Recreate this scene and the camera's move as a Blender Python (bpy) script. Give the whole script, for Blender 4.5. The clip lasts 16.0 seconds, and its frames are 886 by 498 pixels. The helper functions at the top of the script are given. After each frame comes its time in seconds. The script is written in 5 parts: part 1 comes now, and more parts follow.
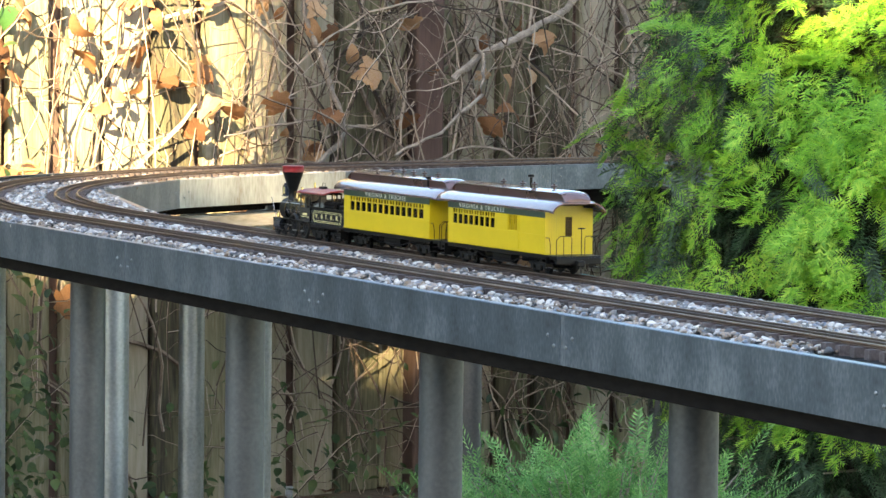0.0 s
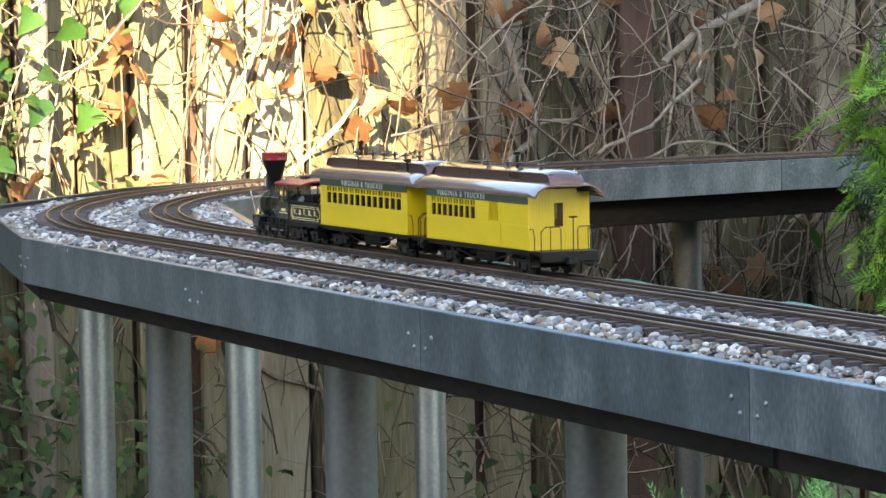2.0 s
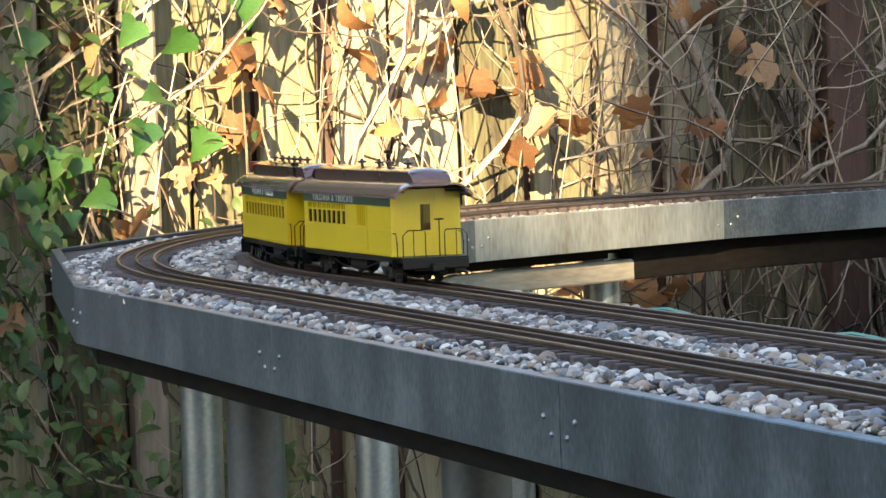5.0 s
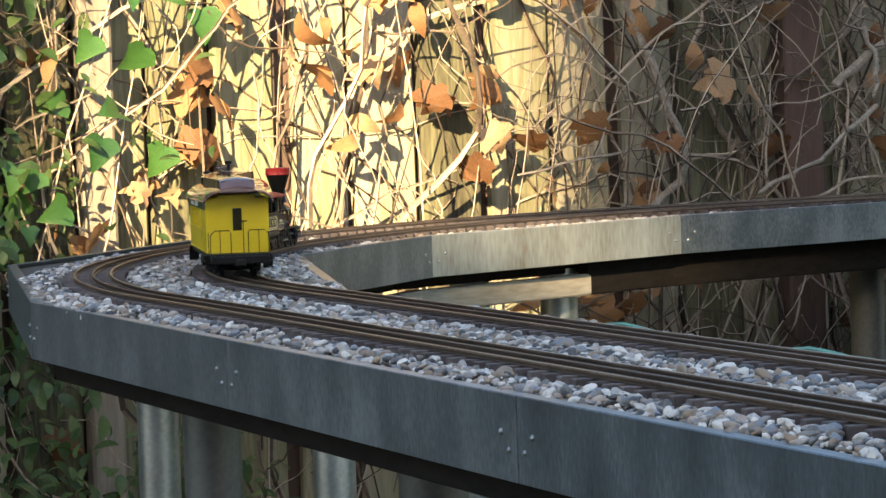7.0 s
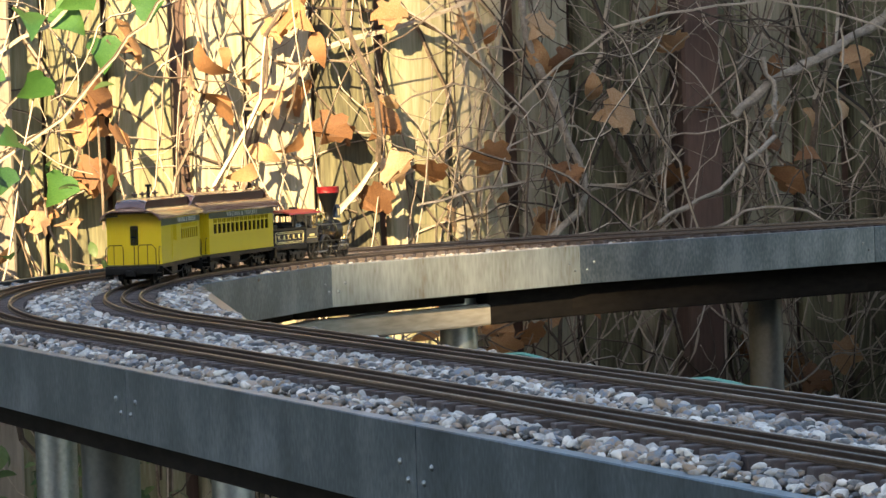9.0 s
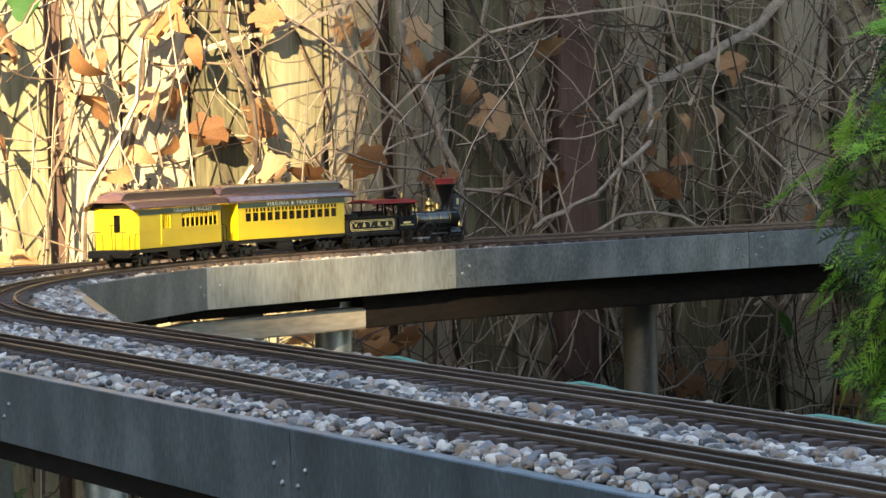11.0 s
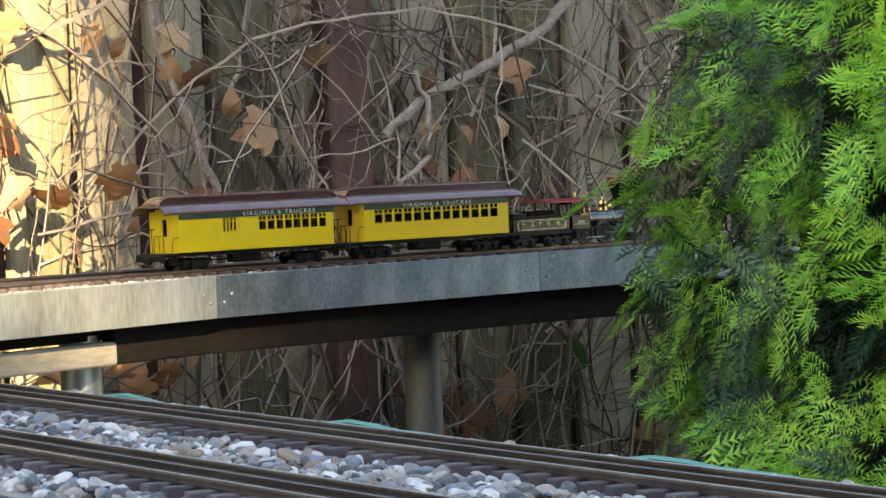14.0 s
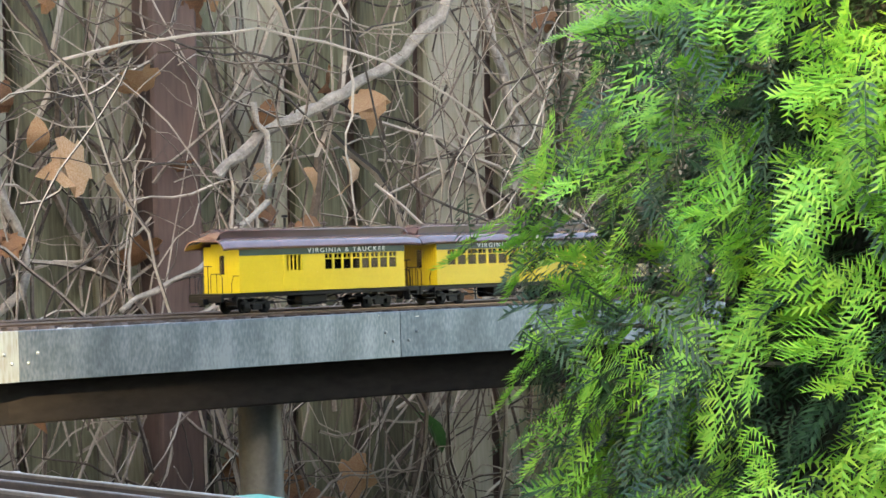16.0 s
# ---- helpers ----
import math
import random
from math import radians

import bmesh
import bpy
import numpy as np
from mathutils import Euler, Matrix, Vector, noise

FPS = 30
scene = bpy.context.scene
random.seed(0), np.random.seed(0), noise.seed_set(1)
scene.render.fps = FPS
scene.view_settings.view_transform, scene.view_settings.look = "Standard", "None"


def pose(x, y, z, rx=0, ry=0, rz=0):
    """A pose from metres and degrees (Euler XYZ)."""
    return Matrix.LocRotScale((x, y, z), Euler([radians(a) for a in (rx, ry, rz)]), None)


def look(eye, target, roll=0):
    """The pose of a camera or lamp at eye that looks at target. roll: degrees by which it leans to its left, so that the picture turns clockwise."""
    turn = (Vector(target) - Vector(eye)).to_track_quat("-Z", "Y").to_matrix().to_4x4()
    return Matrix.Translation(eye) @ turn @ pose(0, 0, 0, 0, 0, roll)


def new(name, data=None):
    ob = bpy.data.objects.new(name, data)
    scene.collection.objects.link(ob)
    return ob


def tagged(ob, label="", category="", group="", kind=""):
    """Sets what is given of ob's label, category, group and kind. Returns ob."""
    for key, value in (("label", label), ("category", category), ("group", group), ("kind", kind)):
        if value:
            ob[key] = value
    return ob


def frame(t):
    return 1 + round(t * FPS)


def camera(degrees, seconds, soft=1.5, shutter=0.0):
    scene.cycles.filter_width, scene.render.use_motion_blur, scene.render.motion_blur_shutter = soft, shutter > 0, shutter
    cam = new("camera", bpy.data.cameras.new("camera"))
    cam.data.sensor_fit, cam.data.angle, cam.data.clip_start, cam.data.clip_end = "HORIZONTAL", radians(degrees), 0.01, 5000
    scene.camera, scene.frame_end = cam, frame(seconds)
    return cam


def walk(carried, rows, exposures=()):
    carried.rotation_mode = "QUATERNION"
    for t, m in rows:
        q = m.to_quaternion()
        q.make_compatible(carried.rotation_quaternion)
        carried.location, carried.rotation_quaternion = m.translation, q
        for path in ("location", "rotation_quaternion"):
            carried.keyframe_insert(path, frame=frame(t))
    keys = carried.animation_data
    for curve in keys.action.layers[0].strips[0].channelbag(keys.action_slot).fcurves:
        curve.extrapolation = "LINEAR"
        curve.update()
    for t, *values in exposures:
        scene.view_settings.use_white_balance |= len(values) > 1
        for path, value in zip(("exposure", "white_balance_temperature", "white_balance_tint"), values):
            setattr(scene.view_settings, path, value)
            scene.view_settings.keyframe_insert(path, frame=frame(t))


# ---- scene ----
# ---- camera and its way ----
cam = camera(13.41, 16.0)
PATH = [
    (0, (-0.2637, -1.9197, 0.9169), (0.0661, 1.0565, 0.7343), 0.67),
    (0.5, (-0.2034, -1.6710, 0.9057), (0.0719, 1.3105, 0.7202), 0.11),
    (1, (-0.1678, -1.5083, 0.8966), (0.0784, 1.4764, 0.7205), 0.26),
    (1.5, (-0.1225, -1.1998, 0.8812), (0.0850, 1.7876, 0.7021), -0.15),
    (2, (-0.0620, -0.8449, 0.8610), (0.0587, 2.1476, 0.6866), -0.89),
    (2.5, (-0.0311, -0.5431, 0.8445), (0.0419, 2.4511, 0.6740), -1.05),
    (3, (-0.0079, -0.2189, 0.8260), (0.0063, 2.7768, 0.6656), -1.47),
    (3.5, (-0.0012, -0.0461, 0.8163), (-0.0190, 2.9499, 0.6633), -1.71),
    (4, (-0.0001, -0.0032, 0.8138), (-0.0565, 4.3354, 0.6037), -1.87),
    (6.5, (0.0000, 0.0010, 0.8136), (-0.0332, 4.3420, 0.6241), -1.90),
    (7, (0.0000, 0.0010, 0.8136), (-0.0049, 4.3429, 0.6307), -1.90),
    (7.5, (0.0000, 0.0010, 0.8136), (0.0148, 4.3435, 0.6365), -2.07),
    (8, (0.0000, 0.0004, 0.8136), (0.0379, 4.3438, 0.6511), -1.83),
    (8.5, (0.0000, 0.0006, 0.8136), (0.0775, 4.3433, 0.6603), -1.81),
    (10.8, (-0.0002, -0.0030, 0.8138), (0.2321, 4.3282, 0.6627), -1.32),
    (11, (-0.0001, -0.0020, 0.8137), (0.2549, 4.3267, 0.6622), -1.34),
    (11.5, (-0.0002, -0.0022, 0.8137), (0.3161, 4.3178, 0.6600), -1.32),
    (12, (0.0002, 0.0020, 0.8135), (0.3623, 4.3148, 0.6651), -1.26),
    (12.5, (0.0002, 0.0022, 0.8135), (0.4106, 4.3065, 0.6722), -1.41),
    (13, (0.0003, 0.0028, 0.8134), (0.4556, 4.2979, 0.6778), -1.60),
    (13.5, (0.0225, 0.2086, 0.7986), (0.3608, 3.1881, 0.7090), -2.05),
    (14, (0.0502, 0.4377, 0.7826), (0.4004, 3.4161, 0.7021), -2.32),
    (14.5, (0.0670, 0.7401, 0.7581), (0.4618, 3.7135, 0.7032), -2.27),
    (15, (0.0785, 0.9940, 0.7391), (0.5171, 3.9616, 0.7064), -2.08),
    (15.5, (0.0765, 1.0779, 0.7326), (0.5550, 4.0394, 0.7132), -1.71),
    (16, (0.0779, 1.1266, 0.7298), (0.5932, 4.0821, 0.7182), -1.55),
]
EXPO = [(0.0, 3.28, 7000, 10), (2.0, 3.16, 7000, 10), (4.0, 2.92, 7000, 10), (8.0, 2.42, 7000, 10), (11.0, 2.4, 7000, 10), (13.0, 2.62, 7000, 10), (14.5, 3.15, 7000, 10), (16.0, 3.85, 7000, 10)]
walk(cam, [(t, look(e, g, r)) for t, e, g, r in PATH], EXPO)

# ---- sky and sun: a low evening sun from behind, cut by added slabs ----
SUN_H, SUN_RISE = Vector((-0.352, -1.357)), 0.4663
SUN_EL = math.atan(SUN_RISE / SUN_H.length)
world = bpy.data.worlds.new("sky")
scene.world = world
world.use_nodes = True
wn = world.node_tree.nodes
sky = wn.new("ShaderNodeTexSky")
sky.sky_type, sky.sun_disc = "NISHITA", False
sky.sun_elevation, sky.sun_rotation = SUN_EL, math.atan2(SUN_H.x, SUN_H.y)
world.node_tree.links.new(sky.outputs[0], wn["Background"].inputs[0])
wn["Background"].inputs[1].default_value = 0.096
sun = new("sun", bpy.data.lights.new("sun", "SUN"))
sun.data.energy, sun.data.angle, sun.data.color = 5.0, radians(0.6), (1.0, 0.77, 0.44)
sun_dir = Vector((SUN_H.x, SUN_H.y, SUN_RISE)).normalized()
sun.matrix_world = look(sun_dir * 30, (0, 0, 0))


# ---- materials ----
def material(name, stops, rough=0.7, metal=0.0, scale=60.0, fine=400.0, bump=0.15, island=0.0, per_object=0.0,
             stretch=(1, 1, 1), spec=0.5, clear=0.0, translucent=0.0, rough_var=0.1, bump_dist=0.002):
    """A surface whose colour runs through stops by coarse and fine noise, and by piece where island or per_object is given."""
    m = bpy.data.materials.new(name)
    m.use_nodes = True
    nt = m.node_tree
    nd, ln = nt.nodes, nt.links
    b = nd["Principled BSDF"]
    co = nd.new("ShaderNodeTexCoord")
    mp = nd.new("ShaderNodeMapping")
    mp.inputs["Scale"].default_value = stretch
    ln.new(co.outputs["Object"], mp.inputs[0])
    n1, n2 = nd.new("ShaderNodeTexNoise"), nd.new("ShaderNodeTexNoise")
    for n, s in ((n1, scale), (n2, fine)):
        n.inputs["Scale"].default_value, n.inputs["Detail"].default_value = s, 4.0
        ln.new(mp.outputs[0], n.inputs["Vector"])
    mix = nd.new("ShaderNodeMath")
    mix.operation = "MULTIPLY_ADD"
    mix.inputs[1].default_value = 0.6
    ln.new(n1.outputs["Fac"], mix.inputs[0])
    half = nd.new("ShaderNodeMath")
    half.operation = "MULTIPLY"
    half.inputs[1].default_value = 0.4
    ln.new(n2.outputs["Fac"], half.inputs[0])
    ln.new(half.outputs[0], mix.inputs[2])
    fac = mix.outputs[0]
    for amount, kind in ((island, "ShaderNodeNewGeometry"), (per_object, "ShaderNodeObjectInfo")):
        if amount:
            src = nd.new(kind)
            out = src.outputs["Random Per Island"] if kind == "ShaderNodeNewGeometry" else src.outputs["Random"]
            mr = nd.new("ShaderNodeMapRange")
            mr.inputs["To Min"].default_value, mr.inputs["To Max"].default_value = -amount, amount
            ln.new(out, mr.inputs["Value"])
            add = nd.new("ShaderNodeMath")
            ln.new(fac, add.inputs[0])
            ln.new(mr.outputs[0], add.inputs[1])
            fac = add.outputs[0]
    ramp = nd.new("ShaderNodeValToRGB")
    cr = ramp.color_ramp
    cr.elements[0].position, cr.elements[0].color = stops[0][0], (*stops[0][1], 1)
    cr.elements[1].position, cr.elements[1].color = stops[-1][0], (*stops[-1][1], 1)
    for p, c in stops[1:-1]:
        cr.elements.new(p).color = (*c, 1)
    ln.new(fac, ramp.inputs[0])
    ln.new(ramp.outputs[0], b.inputs["Base Color"])
    b.inputs["Metallic"].default_value = metal
    b.inputs["Specular IOR Level"].default_value = spec
    b.inputs["Coat Weight"].default_value = clear
    rr = nd.new("ShaderNodeMapRange")
    rr.inputs["To Min"].default_value, rr.inputs["To Max"].default_value = max(rough - rough_var, 0.02), min(rough + rough_var, 1)
    ln.new(n1.outputs["Fac"], rr.inputs["Value"])
    ln.new(rr.outputs[0], b.inputs["Roughness"])
    if bump:
        bp = nd.new("ShaderNodeBump")
        bp.inputs["Strength"].default_value, bp.inputs["Distance"].default_value = bump, bump_dist
        ln.new(mix.outputs[0], bp.inputs["Height"])
        ln.new(bp.outputs[0], b.inputs["Normal"])
    if translucent:
        tr = nd.new("ShaderNodeBsdfTranslucent")
        ln.new(ramp.outputs[0], tr.inputs[0])
        ms = nd.new("ShaderNodeMixShader")
        ms.inputs[0].default_value = translucent
        ln.new(b.outputs[0], ms.inputs[1])
        ln.new(tr.outputs[0], ms.inputs[2])
        ln.new(ms.outputs[0], nd["Material Output"].inputs[0])
    return m


M_SOIL = material("soil", [(0.3, (0.045, 0.03, 0.02)), (0.55, (0.10, 0.07, 0.045)), (0.75, (0.16, 0.11, 0.07))], 0.95, scale=3, fine=60, bump=0.8, bump_dist=0.02)
M_ZINC = material("galvanised_zinc", [(0.3, (0.048, 0.068, 0.088)), (0.5, (0.108, 0.140, 0.172)), (0.7, (0.23, 0.265, 0.305))], 0.38, 0.65, scale=20, fine=340, bump=0.06, per_object=0.06, stretch=(1, 1, 0.5))
M_ZINC_SUNLIT = material("stained_sunlit_zinc", [(0.28, (0.20, 0.14, 0.07)), (0.42, (0.30, 0.31, 0.29)), (0.6, (0.42, 0.44, 0.42)), (0.8, (0.55, 0.56, 0.52))], 0.5, 0.55, scale=14, fine=220, bump=0.06, per_object=0.05, stretch=(1, 1, 0.25))
M_PIPE = material("steel_pipe", [(0.3, (0.16, 0.18, 0.19)), (0.7, (0.34, 0.37, 0.38))], 0.42, 0.8, scale=8, fine=200, bump=0.05, per_object=0.05)
M_PIPE_SHADED = material("shaded_steel_pipe", [(0.3, (0.045, 0.05, 0.055)), (0.7, (0.11, 0.12, 0.125))], 0.5, 0.4, scale=8, fine=200, bump=0.05, per_object=0.05)
# near-black timber for the beams, and for the bearer's shaded stretch
M_BEAM = material("near_black_timber", [(0.3, (0.006, 0.005, 0.005)), (0.7, (0.022, 0.019, 0.017))], 0.95, spec=0.1, scale=12, fine=150, bump=0.4, stretch=(0.3, 0.3, 1))
M_STONE = material("gravel", [(0.05, (0.06, 0.063, 0.068)), (0.2, (0.16, 0.15, 0.14)), (0.33, (0.27, 0.19, 0.125)), (0.46, (0.15, 0.195, 0.25)), (0.6, (0.34, 0.26, 0.20)), (0.75, (0.36, 0.355, 0.345)), (0.97, (0.62, 0.59, 0.55))], 0.7, scale=70, fine=500, bump=0.2, island=0.5)
M_STONE_OB = material("gravel_single", [(0.05, (0.06, 0.063, 0.068)), (0.2, (0.16, 0.15, 0.14)), (0.33, (0.27, 0.19, 0.125)), (0.46, (0.15, 0.195, 0.25)), (0.6, (0.34, 0.26, 0.20)), (0.75, (0.36, 0.355, 0.345)), (0.97, (0.62, 0.59, 0.55))], 0.7, scale=70, fine=500, bump=0.2, per_object=0.5)
M_BED = material("gravel_bed", [(0.3, (0.03, 0.028, 0.027)), (0.7, (0.09, 0.082, 0.075))], 0.95, scale=120, fine=600, bump=0.8)
M_SLEEPER = material("sleeper_wood", [(0.25, (0.035, 0.027, 0.026)), (0.55, (0.085, 0.068, 0.066)), (0.8, (0.16, 0.135, 0.13))], 0.85, scale=60, fine=400, bump=0.3, per_object=0.12)
M_RAIL = material("worn_rail_steel", [(0.3, (0.13, 0.085, 0.06)), (0.6, (0.28, 0.21, 0.16)), (0.8, (0.40, 0.33, 0.27))], 0.36, 0.8, scale=25, fine=300, bump=0.1)
M_RAIL_MID = material("blackened_rail", [(0.3, (0.05, 0.033, 0.025)), (0.7, (0.15, 0.10, 0.075))], 0.45, 0.7, scale=25, fine=300, bump=0.1)
M_YELLOW = material("yellow_paint", [(0.3, (0.54, 0.395, 0.010)), (0.7, (0.63, 0.465, 0.016))], 0.32, scale=40, fine=500, bump=0.03, rough_var=0.06)
M_GREEN = material("dark_green_paint", [(0.3, (0.016, 0.035, 0.022)), (0.7, (0.03, 0.055, 0.036))], 0.4, scale=40, bump=0.03)
M_ROOF = material("brown_roof_paint", [(0.3, (0.115, 0.06, 0.054)), (0.7, (0.17, 0.095, 0.085))], 0.22, 0.1, scale=40, bump=0.02, clear=1.0)
M_CLER = material("dark_brown_paint", [(0.3, (0.035, 0.016, 0.014)), (0.7, (0.065, 0.03, 0.027))], 0.3, scale=40, bump=0.03)
M_BLACK = material("black_iron", [(0.3, (0.003, 0.003, 0.003)), (0.7, (0.009, 0.009, 0.009))], 0.34, 0.0, spec=0.2, scale=60, bump=0.1)
M_GLOSS = material("black_enamel", [(0.3, (0.008, 0.009, 0.012)), (0.7, (0.022, 0.024, 0.03))], 0.2, scale=60, bump=0.03, clear=0.4)
M_RED = material("red_paint", [(0.3, (0.20, 0.010, 0.013)), (0.7, (0.29, 0.018, 0.020))], 0.35, scale=60, bump=0.03)
M_BRASS = material("brass", [(0.3, (0.45, 0.30, 0.10)), (0.7, (0.62, 0.43, 0.17))], 0.25, 1.0, scale=80, bump=0.05)
M_STEEL = material("bright_steel", [(0.3, (0.35, 0.35, 0.35)), (0.7, (0.55, 0.55, 0.54))], 0.28, 1.0, scale=80, bump=0.05)
M_WHEEL = material("dark_wheel_steel", [(0.3, (0.02, 0.019, 0.019)), (0.7, (0.055, 0.052, 0.05))], 0.35, 0.6, scale=80, bump=0.05)
M_GOLD = material("gold_lettering", [(0.3, (0.62, 0.52, 0.20)), (0.7, (0.72, 0.62, 0.28))], 0.45, scale=80, bump=0)
M_SILVER = material("silver_lettering", [(0.3, (0.50, 0.52, 0.48)), (0.7, (0.62, 0.63, 0.58))], 0.45, scale=80, bump=0)
M_BOARD = material("weathered_fence_board", [(0.20, (0.035, 0.03, 0.02)), (0.38, (0.11, 0.105, 0.06)), (0.53, (0.20, 0.19, 0.115)), (0.70, (0.31, 0.28, 0.21)), (0.9, (0.40, 0.36, 0.30))], 0.9, scale=9, fine=90, bump=0.6, per_object=0.2, stretch=(3, 3, 0.25))
M_BEARER = material("sunlit_pale_timber", [(0.3, (0.12, 0.105, 0.085)), (0.5, (0.27, 0.245, 0.205)), (0.7, (0.40, 0.37, 0.32))], 0.85, scale=14, fine=120, bump=0.4, stretch=(0.3, 2, 2))
M_POST = material("brown_fence_post", [(0.3, (0.055, 0.032, 0.026)), (0.7, (0.12, 0.075, 0.06))], 0.85, scale=14, fine=120, bump=0.4, stretch=(2, 2, 0.2))
M_POST_GREY = material("grey_fence_post", [(0.3, (0.14, 0.12, 0.10)), (0.7, (0.30, 0.26, 0.21))], 0.9, scale=14, fine=120, bump=0.5, stretch=(2, 2, 0.2))
M_VINE = material("dry_vine_bark", [(0.15, (0.035, 0.025, 0.018)), (0.45, (0.13, 0.095, 0.07)), (0.85, (0.40, 0.335, 0.27))], 0.9, scale=40, fine=300, bump=0.4, island=0.42)
M_BARK = material("rough_bark", [(0.25, (0.10, 0.085, 0.07)), (0.5, (0.25, 0.215, 0.18)), (0.8, (0.42, 0.38, 0.33))], 0.95, scale=90, fine=400, bump=1.0, bump_dist=0.004)
M_DEAD = material("dead_leaf", [(0.15, (0.13, 0.06, 0.03)), (0.45, (0.29, 0.145, 0.065)), (0.7, (0.42, 0.25, 0.13)), (0.95, (0.58, 0.44, 0.30))], 0.75, scale=30, fine=250, bump=0.3, per_object=0.3, translucent=0.35)
M_LITTER = material("leaf_litter", [(0.15, (0.06, 0.035, 0.02)), (0.5, (0.17, 0.095, 0.05)), (0.85, (0.32, 0.21, 0.12))], 0.85, scale=30, fine=250, bump=0.2, island=0.35)
M_IVY = material("ivy_leaf", [(0.2, (0.018, 0.06, 0.018)), (0.5, (0.04, 0.115, 0.03)), (0.85, (0.09, 0.20, 0.05))], 0.35, scale=30, fine=250, bump=0.15, per_object=0.22, translucent=0.3)
M_UNDER = material("undergrowth_leaf", [(0.15, (0.018, 0.042, 0.012)), (0.5, (0.042, 0.085, 0.022)), (0.85, (0.10, 0.15, 0.05))], 0.5, scale=30, fine=250, bump=0.1, island=0.35, translucent=0.35)
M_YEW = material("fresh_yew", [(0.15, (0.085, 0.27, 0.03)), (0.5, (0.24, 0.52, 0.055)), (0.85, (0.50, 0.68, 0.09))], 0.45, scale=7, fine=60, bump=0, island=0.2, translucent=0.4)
M_YEW_DARK = material("old_and_shaded_yew", [(0.15, (0.012, 0.035, 0.015)), (0.5, (0.025, 0.065, 0.028)), (0.85, (0.06, 0.11, 0.045))], 0.5, scale=7, fine=60, bump=0, island=0.25, translucent=0.2)
M_YEW_CORE = material("yew_core_shade", [(0.3, (0.006, 0.008, 0.004)), (0.7, (0.024, 0.022, 0.012))], 0.95, scale=60, fine=300, bump=1.0, bump_dist=0.01)
M_JUNIPER = material("juniper", [(0.15, (0.06, 0.18, 0.05)), (0.5, (0.14, 0.34, 0.09)), (0.85, (0.30, 0.52, 0.18))], 0.55, scale=10, fine=60, bump=0, island=0.25, translucent=0.3)
M_HOSE = material("green_cable", [(0.3, (0.05, 0.22, 0.16)), (0.7, (0.12, 0.34, 0.26))], 0.5, scale=40, bump=0.05)
M_BLOCKER = material("blocker_render", [(0.3, (0.28, 0.25, 0.22)), (0.7, (0.40, 0.37, 0.33))], 0.9, scale=1.5, fine=40, bump=0.4)
M_LAMP = material("headlamp_box", [(0.3, (0.012, 0.02, 0.04)), (0.7, (0.02, 0.035, 0.07))], 0.35, scale=40, bump=0.02)


def glass_material():
    m = bpy.data.materials.new("window_glass")
    m.use_nodes = True
    nd, ln = m.node_tree.nodes, m.node_tree.links
    tr, gl, ms = nd.new("ShaderNodeBsdfTransparent"), nd.new("ShaderNodeBsdfGlossy"), nd.new("ShaderNodeMixShader")
    fr = nd.new("ShaderNodeFresnel")
    tr.inputs[0].default_value = (0.62, 0.62, 0.58, 1)
    gl.inputs["Roughness"].default_value = 0.05
    ln.new(fr.outputs[0], ms.inputs[0])
    ln.new(tr.outputs[0], ms.inputs[1])
    ln.new(gl.outputs[0], ms.inputs[2])
    ln.new(ms.outputs[0], nd["Material Output"].inputs[0])
    return m


M_GLASS = glass_material()


